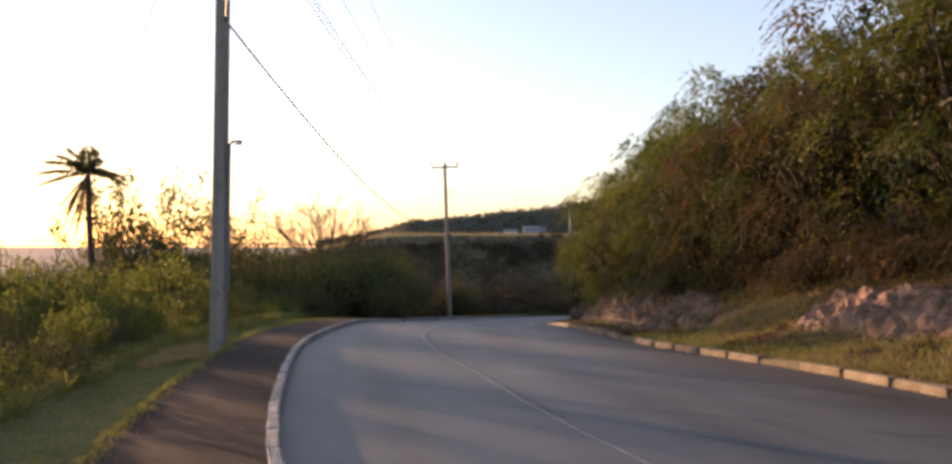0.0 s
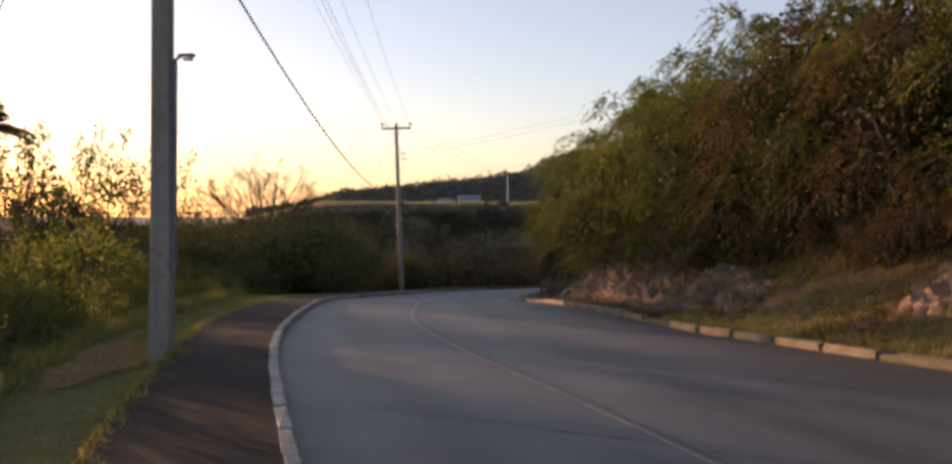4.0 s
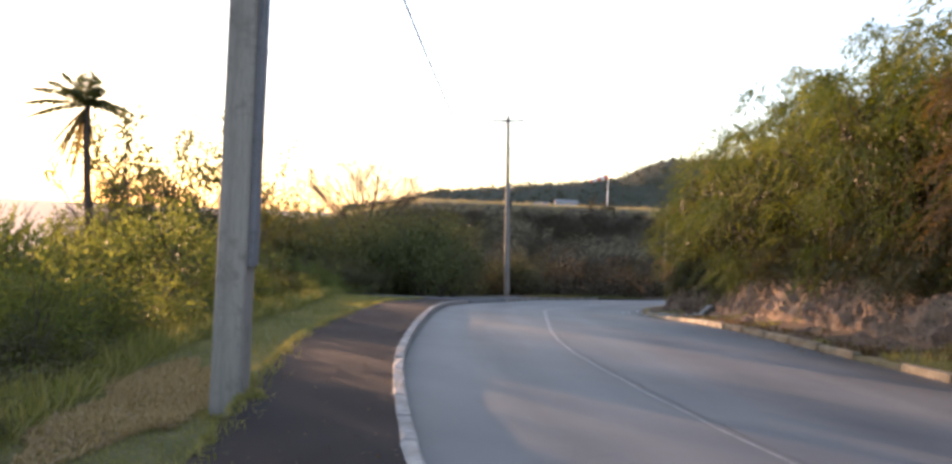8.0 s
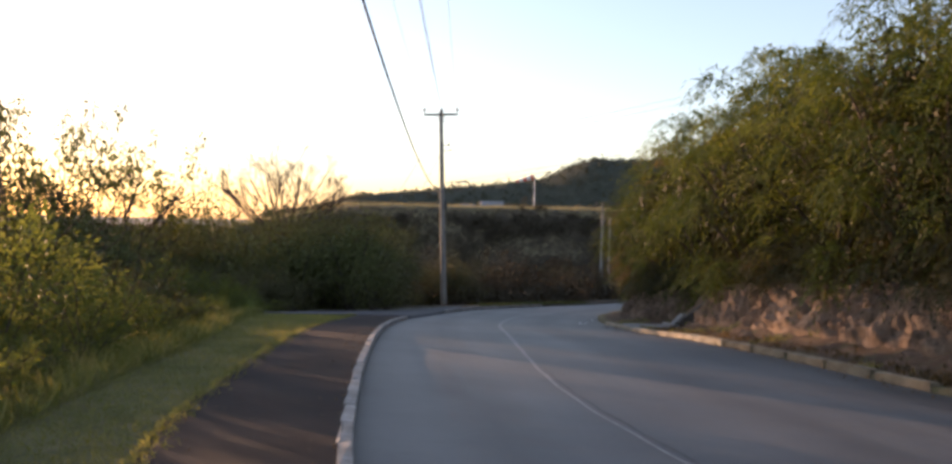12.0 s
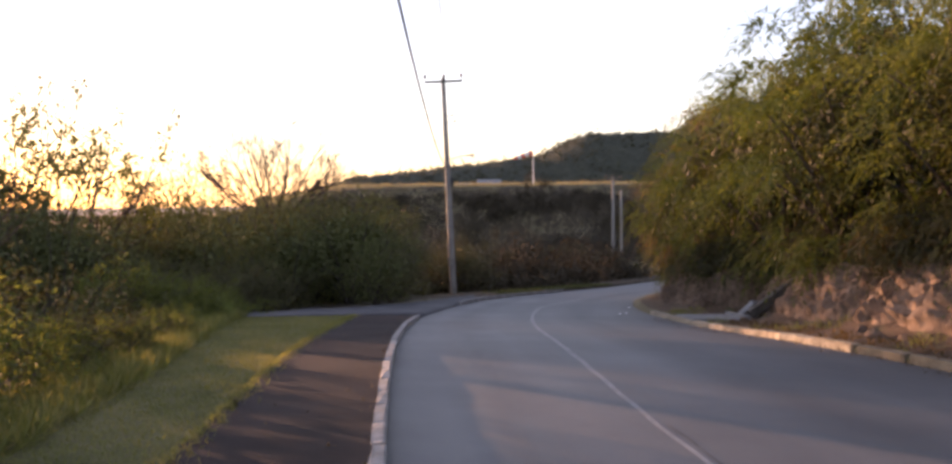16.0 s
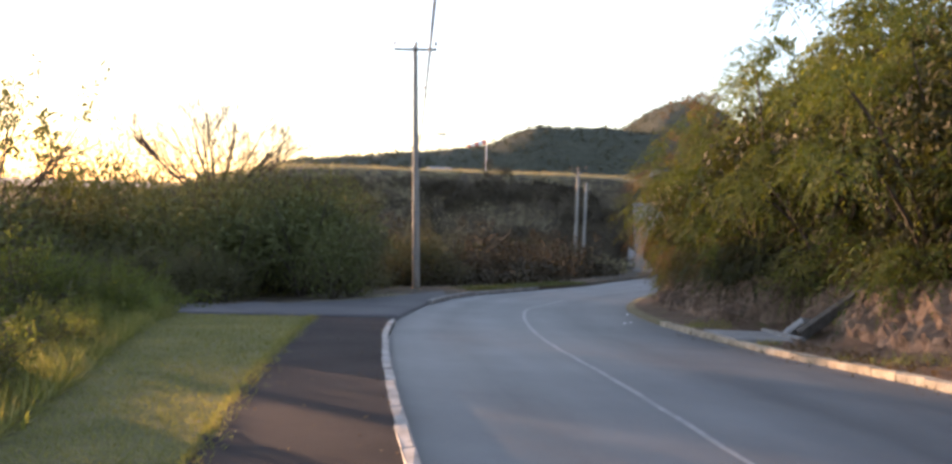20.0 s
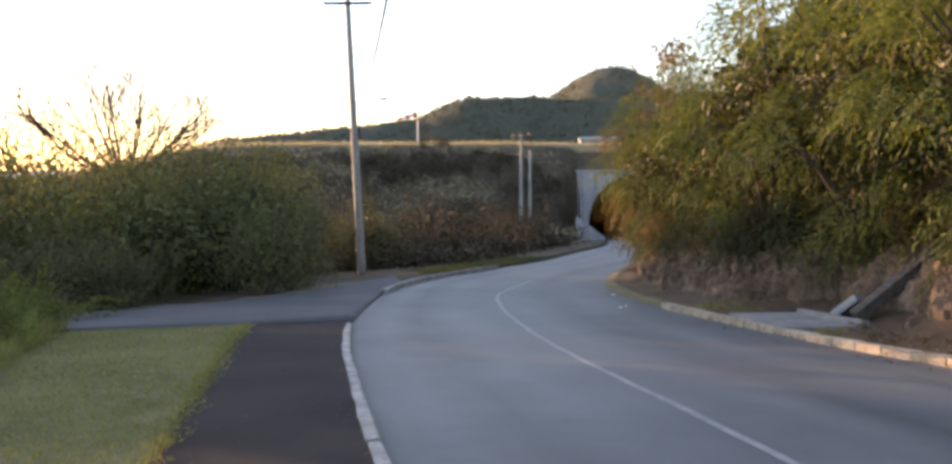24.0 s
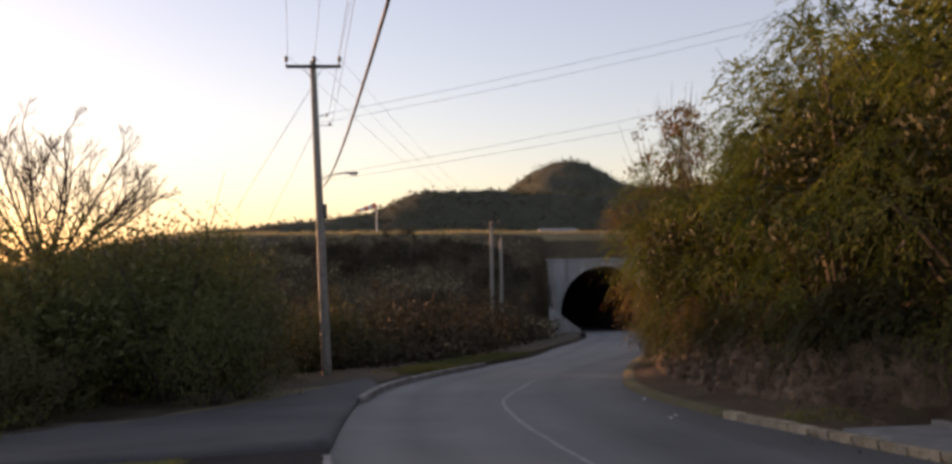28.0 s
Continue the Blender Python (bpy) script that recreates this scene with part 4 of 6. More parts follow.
def plant(name, label, category, seed, rx, ry, h, low, clumps, per, length, width, mat, stems=7, r0=0.05, group="", droop=0.4, clump_r=0.42, twigs=0, bark=None, spray=0, core=0, core_size=0.2, core_mat=None):
    """A bush or tree: stems up to the clumps, and a crown of separate leaves with gaps."""
    rng = np.random.default_rng(seed)
    root = thing(name, label, category, group=group)
    d = rng.normal(size=(clumps, 3))
    d /= np.linalg.norm(d, axis=1, keepdims=True)
    rad = rng.uniform(0.35, 1.0, clumps) ** (0.35 if spray else 0.5)
    lump = 1 + 0.22 * np.sin(d[:, 0] * 5 + seed) + 0.16 * np.sin(d[:, 1] * 7 + d[:, 2] * 5 + seed * 2)
    cen = d * (rad * lump)[:, None] * np.array([rx, ry, (h - low) / 2])
    cen[:, 2] += (h + low) / 2
    cr = clump_r * rng.uniform(0.55, 1.2, clumps)
    pts = clump_points(rng, cen, cr, per)
    out = pts - np.array([0, 0, h * 0.35])
    out /= np.linalg.norm(out, axis=1, keepdims=True) + 1e-6
    face = pts - np.repeat(cen, per, axis=0)
    face /= np.linalg.norm(face, axis=1, keepdims=True) + 1e-6
    if spray:
        v, f, cen, d = billow_leaves(rng, rx, ry, h, low, clumps, spray, length, width)
        clumps = len(cen)
    else:
        v, f = leaf_arrays(rng, pts, length, width, 0.5, droop, axis=out * 0.8, face=face * 0.7)
    # inner leaves; the default material puts the crown's shade into their colour
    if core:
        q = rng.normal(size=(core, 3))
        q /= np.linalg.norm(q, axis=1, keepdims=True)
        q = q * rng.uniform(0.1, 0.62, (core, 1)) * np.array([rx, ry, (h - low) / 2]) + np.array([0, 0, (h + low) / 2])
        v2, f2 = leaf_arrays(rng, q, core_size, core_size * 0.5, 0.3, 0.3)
        piece("inner_leaves", mesh_of("inner_leaves", v2, f2, core_mat or M_LEAF_SHADE, smooth=False), root, "inner leaves, coloured as shade unless given the outer leaf colour")
    pick = rng.choice(clumps, min(stems, clumps), replace=False)
    runs = limb_runs(rng, np.array([0, 0, -0.15]), cen[pick], r0)
    for k in rng.choice(clumps, min(twigs, clumps), replace=False):
        a = cen[k]
        b = a + d[k] * rng.uniform(0.4, 0.9) + np.array([0, 0, 0.3])
        runs.append((np.linspace(a * 0.6, b, 5) + rng.normal(0, 0.03, (5, 3)), np.linspace(0.012, 0.004, 5)))
    piece("branchwork", tubes_mesh("branchwork", runs, bark or M_BARK, 3), root)
    piece("foliage", mesh_of("foliage", v, f, mat, smooth=False), root)
    return root


class Grove:
    """Places the first use of a plant itself and copies of it after that."""

    def __init__(self, protos):
        self.protos, self.used = protos, set()

    def put(self, k, x, y, scale, yaw, z=None, sz=None):
        p = self.protos[k % len(self.protos)]
        zz = float(terrain(x, y)) if z is None else z
        m = pose(x, y, zz, 0, 0, yaw) @ Matrix.Diagonal((scale, scale, scale * (sz or 1), 1))
        if p.name in self.used:
            q = copy_thing(p, pose(x, y, zz, 0, 0, yaw))
            q.scale = (scale, scale, scale * (sz or 1))
        else:
            self.used.add(p.name)
            p.matrix_basis = m


rng = np.random.default_rng(11)
# thicket on the cut bank
front_trees = Grove([
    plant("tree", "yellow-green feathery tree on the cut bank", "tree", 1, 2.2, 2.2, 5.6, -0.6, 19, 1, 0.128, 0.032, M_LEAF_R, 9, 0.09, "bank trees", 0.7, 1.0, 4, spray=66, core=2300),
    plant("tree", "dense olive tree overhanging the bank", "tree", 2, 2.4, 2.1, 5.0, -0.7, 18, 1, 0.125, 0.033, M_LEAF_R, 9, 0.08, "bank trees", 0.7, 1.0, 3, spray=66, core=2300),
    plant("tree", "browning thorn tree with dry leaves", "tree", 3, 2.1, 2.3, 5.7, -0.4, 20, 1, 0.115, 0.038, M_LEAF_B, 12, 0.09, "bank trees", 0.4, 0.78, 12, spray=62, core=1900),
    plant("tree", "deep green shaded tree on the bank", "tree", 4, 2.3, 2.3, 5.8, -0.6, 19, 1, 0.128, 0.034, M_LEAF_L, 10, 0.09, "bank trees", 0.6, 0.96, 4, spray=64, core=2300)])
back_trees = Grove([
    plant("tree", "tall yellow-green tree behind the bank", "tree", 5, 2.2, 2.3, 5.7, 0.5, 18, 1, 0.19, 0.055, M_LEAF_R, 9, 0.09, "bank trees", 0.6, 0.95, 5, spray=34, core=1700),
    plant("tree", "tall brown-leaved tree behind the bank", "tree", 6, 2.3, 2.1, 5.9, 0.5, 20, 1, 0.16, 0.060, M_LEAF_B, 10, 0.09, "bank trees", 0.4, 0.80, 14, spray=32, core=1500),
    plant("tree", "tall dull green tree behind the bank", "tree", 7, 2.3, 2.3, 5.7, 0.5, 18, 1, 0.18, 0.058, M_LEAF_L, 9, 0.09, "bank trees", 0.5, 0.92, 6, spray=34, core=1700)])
y = -11.0
n = 0
while y < 56:
    kr = float(kerb_right(y))
    near = float(np.interp(y, [0, 14, 28, 36, 42, 56], [4.9, 4.2, 3.9, 3.6, 2.5, 2.1])) + (0.75 if n % 2 and y < 38 else -0.1)
    tall = float(np.interp(y, [-5, 8, 15, 20, 24, 29, 34, 40, 46, 56], [1.22, 1.24, 1.22, 1.1, 1.08, 1.18, 1.25, 1.18, 1.1, 0.85])) * (1.0, 0.88, 1.08, 0.95, 1.02, 0.82, 1.1)[n % 7]
    kind = (2, 0, 3, 2, 1)[n % 5] if y < 14 else ((1, 0, 3, 0)[n % 4] if y < 38 else (2, 0, 1)[n % 3])
    front_trees.put(kind, kr + near + rng.uniform(-0.25, 0.25), y, tall, rng.uniform(0, 360), sz=rng.uniform(0.92, 1.06))
    if y < 48:
        back_tall = float(np.interp(y, [-5, 8, 15, 20, 24, 29, 34, 40, 48], [1.62, 1.42, 1.36, 1.24, 1.22, 1.42, 1.56, 1.4, 1.1])) * (1.0, 0.86, 1.1)[n % 3]
        back_trees.put((0, 2, 0, 2)[n % 4] if y > 14 else (1, 2)[n % 2], kr + 7.4 + rng.uniform(-0.6, 0.6), y + 1, back_tall, rng.uniform(0, 360))
    y += 2.25
    n += 1
# undergrowth that hangs over the lip of the bank
lip_bush = Grove([
    plant("bush", "low yellow-green bush hanging over the bank", "bush", 61, 0.95, 1.15, 1.5, -0.35, 9, 1, 0.12, 0.035, M_LEAF_R, 7, 0.02, "bank undergrowth", 0.4, 0.5, 4, spray=29, core=220),
    plant("bush", "low brown bush on the lip of the bank", "bush", 62, 1.0, 1.1, 1.3, -0.3, 9, 1, 0.11, 0.036, M_LEAF_B, 8, 0.02, "bank undergrowth", 0.4, 0.5, 8, spray=28, core=200),
    # the dark leaf colour of this bush stands for shade under the trees
    plant("bush", "deep green bush at the foot of the trees, shade in its leaf colour", "bush", 63, 1.05, 1.2, 1.7, -0.4, 10, 1, 0.13, 0.038, M_LEAF_SHADE, 7, 0.02, "bank undergrowth", 0.4, 0.5, 4, spray=29, core=240)])
for k in range(54):
    y = -9 + 59 * (k + rng.random()) / 54
    lip = float(np.interp(y, [0, 8, 14, 30, 40], [3.7, 3.3, 2.45, 2.3, 1.9])) + rng.uniform(-0.15, 0.5)
    lip += 0.85 * float(recess(y))
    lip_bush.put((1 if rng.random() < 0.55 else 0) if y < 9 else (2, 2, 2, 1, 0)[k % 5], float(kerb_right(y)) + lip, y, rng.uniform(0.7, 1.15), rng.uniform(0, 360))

# dark bushes added as shade low under the trees where the bank runs out
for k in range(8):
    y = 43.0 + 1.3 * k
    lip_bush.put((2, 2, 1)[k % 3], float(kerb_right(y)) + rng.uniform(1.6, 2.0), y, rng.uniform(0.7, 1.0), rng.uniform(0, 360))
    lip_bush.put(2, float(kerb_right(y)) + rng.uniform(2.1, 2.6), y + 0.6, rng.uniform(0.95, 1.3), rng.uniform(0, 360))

# strips where the low sun passes between the bushes and reaches the road
SUN_GAPS = [(1.6, 1.8, 0.7), (3.2, 9.9, 0.6), (1.7, 13.3, 0.75), (2.7, 22.3, 0.6), (3.0, 26.6, 0.8)]


def in_sun_gap(x, y, grow=0.4):
    for gx_, gy_, hw in SUN_GAPS:
        dx, dy = x - gx_, y - gy_
        along = (-dx + dy) * 0.7071
        if abs((dx + dy) * 0.7071) < hw + grow and 0 < along < 46:
            return True
    return False


# scrub on the sea side
left_bush = Grove([
    plant("bush", "dusty green roadside bush", "bush", 11, 1.1, 1.1, 1.7, 0.0, 44, 36, 0.12, 0.058, M_LEAF_L, 8, 0.02, "roadside scrub", 0.2, 0.34, 10),
    plant("bush", "tangled scrub bush with dry twigs", "bush", 12, 1.3, 1.0, 1.5, 0.0, 44, 34, 0.11, 0.053, M_LEAF_D, 9, 0.02, "roadside scrub", 0.2, 0.32, 26),
    plant("bush", "tall weedy bush with pale leaf tips", "bush", 13, 0.9, 0.9, 2.0, 0.1, 40, 36, 0.14, 0.047, M_LEAF_L, 10, 0.02, "roadside scrub", 0.0, 0.30, 14)])
for k in range(112):
    y = -13 + 41 * rng.random()
    d = 0.6 + 13 * rng.random() ** 1.25
    x = float(left_edge(y)) - d
    if y > 28.2 and x > -7:
        continue
    if in_sun_gap(x, y):
        left_bush.put(k, x, y, rng.uniform(0.22, 0.32), rng.uniform(0, 360))
        continue
    left_bush.put(k, x, y, (rng.uniform(0.55, 0.75) if d < 1.6 else rng.uniform(0.95, 1.35) * float(np.interp(y, [2, 10, 16, 20, 28], [0.68, 1.1, 1.05, 0.8, 0.7]))), rng.uniform(0, 360))
for k in range(44):
    y = -12 + 40 * rng.random()
    x = float(left_edge(y)) - rng.uniform(0.35, 1.7)
    left_bush.put(k, x, y, rng.uniform(0.28, 0.5), rng.uniform(0, 360))
# pale green weeds in front of the hedge and at the end of the verge
for k, (x, y, s) in enumerate(((-7.4, 30.1, 0.7), (-8.4, 30.9, 0.8), (-6.7, 29.3, 0.45), (-9.6, 31.4, 0.8), (-10.8, 30.6, 0.9), (-12.0, 31.8, 0.9))):
    left_bush.put(2 if k % 2 else 0, x, y, s, k * 57)


def grass_clump(m, seed, label):
    """Long pale blades that spring from one foot and bend over."""
    g = np.random.default_rng(seed)
    root = thing("grass_clump", label, "grass", m, group="grass clumps")
    vs, fs, base = [], [], 0
    for k in range(150):
        a, lean, ln = g.uniform(0, 6.283), g.uniform(0.1, 0.9), g.uniform(0.45, 1.05)
        t = np.linspace(0, 1, 5)[:, None]
        out = np.array([math.cos(a), math.sin(a), 0])
        rib = g.normal(0, 0.07, 3) * np.array([1, 1, 0]) + out * lean * ln * t ** 1.6 + np.array([0, 0, 1]) * ln * (t - 0.35 * lean * t ** 2.2)
        side = np.array([-out[1], out[0], 0]) * 0.011 * (1.05 - t)
        vs.append(np.concatenate([rib - side, rib + side]))
        q = np.arange(4)
        fs.append(np.stack([q, q + 1, q + 6, q + 5], -1) + base)
        base += 10
    piece("blade_tuft", mesh_of("blade_tuft", np.concatenate(vs), np.concatenate(fs), M_TUFT, smooth=False), root)
    return root


first_clump = None
for k, (x, y, sc) in enumerate(((-7.0, 29.3, 1.0), (-7.6, 28.8, 0.9), (-6.6, 28.5, 0.75), (-8.3, 29.6, 1.15), (-7.4, 29.9, 1.2), (-9.0, 30.3, 1.2), (-9.9, 29.7, 1.1), (-6.3, 27.2, 0.6), (-6.9, 27.6, 0.8), (-10.8, 30.4, 1.2), (-8.2, 28.6, 1.0))):
    cm = pose(x, y, float(terrain(x, y)) - 0.02, 0, 0, k * 47) @ Matrix.Diagonal((sc, sc, sc, 1))
    if first_clump is None:
        first_clump = grass_clump(cm, 71, "tall pale green grass clump at the lane's edge")
    else:
        clump = copy_thing(first_clump, pose(x, y, float(terrain(x, y)) - 0.02, 0, 0, k * 47))
        clump.scale = (sc, sc, sc)
# hedge behind the lane and scrub on the valley floor
far_bush = Grove([
    plant("bush", "dark dense scrub bush", "bush", 21, 1.9, 1.9, 3.2, 0.0, 52, 20, 0.25, 0.11, M_LEAF_V, 6, 0.04, "valley scrub", 0.2, 0.58, 6),
    plant("bush", "brownish dry scrub bush", "bush", 22, 2.1, 1.8, 2.8, 0.0, 48, 20, 0.25, 0.115, M_LEAF_V, 6, 0.04, "valley scrub", 0.2, 0.58, 10),
    plant("bush", "dull green scrub bush", "bush", 23, 1.8, 2.0, 3.0, 0.0, 52, 20, 0.24, 0.10, M_LEAF_D, 6, 0.04, "valley scrub", 0.2, 0.55, 6)])
hedge_bush = Grove([
    plant("bush", "dark dense hedge bush behind the lane", "bush", 24, 1.9, 1.9, 3.2, 0.0, 60, 34, 0.11, 0.050, M_LEAF_D, 8, 0.04, "lane hedge", 0.2, 0.52, 12, core=600, core_mat=M_LEAF_D),
    plant("bush", "brownish dry hedge bush behind the lane", "bush", 25, 2.1, 1.8, 2.9, 0.0, 56, 33, 0.11, 0.048, M_LEAF_D, 8, 0.04, "lane hedge", 0.2, 0.52, 20, core=600, core_mat=M_LEAF_D),
    plant("bush", "dull green hedge bush behind the lane", "bush", 26, 1.8, 2.0, 3.1, 0.0, 60, 34, 0.105, 0.048, M_LEAF_H, 8, 0.04, "lane hedge", 0.2, 0.50, 12, core=600, core_mat=M_LEAF_H)])
for k in range(84):
    x = -26 + 28 * rng.random()
    y0 = float(lane_far(np.clip(x, -16, 1.0))) + 1.3 if x < 0.4 else 54.0
    y = y0 + 12 * rng.random() ** 1.3
    if x > float(kerb_left(y)) - 2.6 or (abs(x - P2.x) < 2 and y < 51.8):
        continue
    if in_sun_gap(x, y, 0.7):
        hedge_bush.put(k % 2, x, y, rng.uniform(0.6, 0.75), rng.uniform(0, 360))
        continue
    hedge_bush.put(k % 2 if x > -3 else (2 if k % 4 else 0), x, y, rng.uniform(0.72, 1.3) * float(np.interp(x, [-14, -9, -5, -2.5, 0.5], [1.62, 1.56, 1.42, 1.2, 0.9])), rng.uniform(0, 360))
for k, (x, y, s) in enumerate(((-15.5, 46, 1.7), (-18.5, 47, 1.9), (-13.0, 48, 1.6), (-21.5, 46, 2.0), (-9.5, 50.5, 1.55), (-7.0, 52, 1.5), (-24.5, 48, 2.0), (-4.6, 53.5, 1.45))):
    hedge_bush.put(2, x, y, s * 1.0, k * 51, sz=1.08)
# pale bushes that stand up behind the hedge
for k, (x, y, s) in enumerate(((-15.4, 54.5, 1.9), (-13.9, 55.5, 1.7), (-17.6, 55.0, 1.85))):
    hedge_bush.put(2, x, y, s, k * 83, sz=1.65)
bush_spots = []
for k in range(75):
    y = 54 + 54 * rng.random()
    x = -32 + (float(kerb_left(y)) - 4.0 + 32) * rng.random() ** 0.7
    if x > float(kerb_left(y)) - 7.5 and y > 90:
        continue
    bush_spots.append(((k % 2) if y < 80 else k % 3, x, y, float(terrain(x, y)), rng.uniform(0.7, 1.15), rng.uniform(0, 6.3)))
for k in range(18):
    x, y = -26 + 25 * (k + rng.random()) / 18, rng.uniform(63, 77)
    bush_spots.append((k % 2, x, y, float(terrain(x, y)), rng.uniform(1.55, 1.85), rng.uniform(0, 6.3)))
for k in range(60):
    x, y = -12 + 38 * (k + rng.random()) / 60, rng.uniform(103.5, 107.5)
    if abs(x - 33.6) > 9:
        bush_spots.append((k % 2, x, y, float(terrain(x, y)) - 0.2, rng.uniform(0.28, 0.5), rng.uniform(0, 6.3)))
for k in range(24):
    y = 52 + 56 * rng.random()
    x = float(kerb_right(y)) + 3 + 12 * rng.random()
    if y > 98 and x < 43:
        continue
    bush_spots.append((k % 3, x, y, float(terrain(x, y)), rng.uniform(0.9, 1.4), rng.uniform(0, 6.3)))


def joined_bushes(name, label, spots, protos, mats):
    """Far bushes that nobody could count, as one mesh."""
    sets = []
    for pr in protos:
        me = [c for c in pr.children if c.name.startswith("foliage")][0].data
        co = np.empty(len(me.vertices) * 3, np.float32)
        me.vertices.foreach_get("co", co)
        sets.append(co.reshape(-1, 3))
    out = []
    for k, x, y, z, s, a in spots:
        c, n = math.cos(a), math.sin(a)
        q = sets[k] * s
        out.append(np.stack([x + c * q[:, 0] - n * q[:, 1], y + n * q[:, 0] + c * q[:, 1], z + q[:, 2]], -1))
    v = np.concatenate(out)
    me = mesh_of(name, v, np.arange(len(v)).reshape(-1, 4), mats[0], smooth=False)
    me.materials.append(mats[1])
    green = np.concatenate([np.full(len(sets[k]) // 4, 1 if k == 2 else 0, np.int32) for k, *_ in spots])
    me.polygons.foreach_set("material_index", green)
    return thing(name, label, "scrub", kind="stuff", data=me)


joined_bushes("valley_bushes", "dark rounded bushes across the valley floor", bush_spots, far_bush.protos, (M_LEAF_V, M_LEAF_D))
for k, (x, y) in enumerate(((3.5, 57.0), (6.2, 60.5), (-2.5, 58.5))):
    far_bush.put(k, x, y, 0.7, k * 70)


def scatter_stuff(name, label, category, points, length, width, mat, droop=0.2, up=0.5, axis=None, seed=1):
    r = np.random.default_rng(seed)
    v, f = leaf_arrays(r, points, length, width, up, droop, axis)
    return thing(name, label, category, kind="stuff", data=mesh_of(name, v, f, mat, smooth=False))


# low scrub that covers the valley side up to the airfield
r2 = np.random.default_rng(77)
cy = 50 + 61.5 * r2.random(9500)
cx = -40 + (kerb_left(cy) - 3.0 + 40) * r2.random(9500)
ok = ~((np.abs(cx - 33.6) < 8.5) & (cy > 98)) & ~((cx > -3) & (cy < 53))
cx, cy = cx[ok], cy[ok]
cz = terrain(cx, cy)
hgt = np.where(cy > 107, 0.35, 0.7 + 1.7 * (0.5 + 0.5 * wobble(cx, cy, 0.35, 3)) ** 2)
cen = np.repeat(np.stack([cx, cy, cz], -1), 13, axis=0)
hh2 = np.repeat(hgt, 13)
pts = cen + r2.normal(0, 1, cen.shape) * np.stack([0.55 + 0 * hh2, 0.55 + 0 * hh2, 0 * hh2], -1)
pts[:, 2] += hh2 * r2.random(len(pts))
straw = (np.repeat(cy, 13) > 107.5) | (np.repeat(wobble(cx, cy, 0.16, 8), 13) > np.repeat(np.where(cy > 92, 0.28, 0.5), 13))
patch_d = ((np.repeat(cx, 13) - 10.5) / 6.0) ** 2 + ((np.repeat(cy, 13) - 101.0) / 2.2) ** 2 + 0.5 * np.repeat(wobble(cx, cy, 0.8, 5), 13)
straw = straw | (patch_d < 1)
scatter_stuff("valley_scrub", "dark low scrub covering the valley side", "scrub", pts[~straw], 0.34, 0.17, M_LEAF_V, seed=2)
scatter_stuff("straw_patch", "pale straw grass along the airfield's edge", "grass", pts[straw], 0.40, 0.07, M_STRAW, -0.8, seed=3)
ex = -60 + 130 * r2.random(16000)
ey = 110.6 + 3.2 * r2.random(16000)
scatter_stuff("edge_grass", "dry grass on the airfield's rim", "grass", np.stack([ex, ey, terrain(ex, ey)], -1), 0.42, 0.07, M_STRAW, -1.2, seed=4)


def bare_tree(m):
    rng = np.random.default_rng(31)
    root = thing("bare_tree", "leafless spreading tree above the hedge", "tree", m)
    tips = []

    def grow(p, d, ln, r, depth, boughs, twigs):
        n = 7
        pts = [p]
        for k in range(n):
            d = d + rng.normal(0, 0.06, 3) + np.array([0, 0, 0.035])
            d /= np.linalg.norm(d)
            pts.append(pts[-1] + d * ln / n)
        (boughs if depth > 1 else twigs).append((np.array(pts), np.linspace(r, max(r * 0.40, 0.009), n + 1)))
        if depth == 0:
            tips.append(pts[-1])
            return
        for k in range((0, 3, 5, 6)[depth]):
            i = 1 + k + int(rng.integers(0, 2))
            q = pts[min(i, n)]
            side = rng.normal(size=3)
            side -= d * (side @ d)
            side /= np.linalg.norm(side)
            e = (pts[min(i, n)] - pts[min(i, n) - 1]) * n / ln + side * rng.uniform(0.45, 0.85)
            e /= np.linalg.norm(e)
            grow(q, e, ln * rng.uniform(0.75, 1.1) * (0.74 - 0.07 * i), r * (0.60 - 0.035 * i), depth - 1, boughs, twigs)

    stems = 13
    for k in range(stems):
        fan = (k + 0.5) / stems * 2 - 1 + rng.normal(0, 0.05)
        boughs, twigs = [], []
        d = np.array([math.sin(fan * 1.18), rng.normal(0, 0.26), math.cos(fan * 1.18)])
        d /= np.linalg.norm(d)
        ln = (5.3 - 0.9 * abs(fan) ** 1.5) * rng.uniform(0.86, 1.06)
        grow(np.array([fan * 1.1, rng.normal(0, 0.25), 0.2 * rng.random()]), d, ln, 0.066, 3, boughs, twigs)
        stem = piece("stem", tubes_mesh("stem", boughs, M_TWIG, 5), root)
        tagged(piece("twig_spray", tubes_mesh("twig_spray", twigs, M_TWIG, 3), stem), kind="stuff")
    few = np.array(tips)[rng.choice(len(tips), len(tips) // 14, replace=False)]
    v, f = leaf_arrays(rng, few, 0.14, 0.08, 0.3, 0.5)
    piece("last_leaves", mesh_of("last_leaves", v, f, M_LEAF_B, smooth=False), root, "a few dry leaves left at the tips")
    v, f = tube_arrays([(0, 0, -6.5), (0.05, 0, -1), (0, 0, 0.4)], [0.30, 0.26, 0.22], 8)
    piece("trunk", mesh_of("trunk", v, f, M_BARK), root)


bare_tree(pose(-9.0, 48.0, 0.75) @ Matrix.Diagonal((0.86, 0.86, 0.80, 1)))


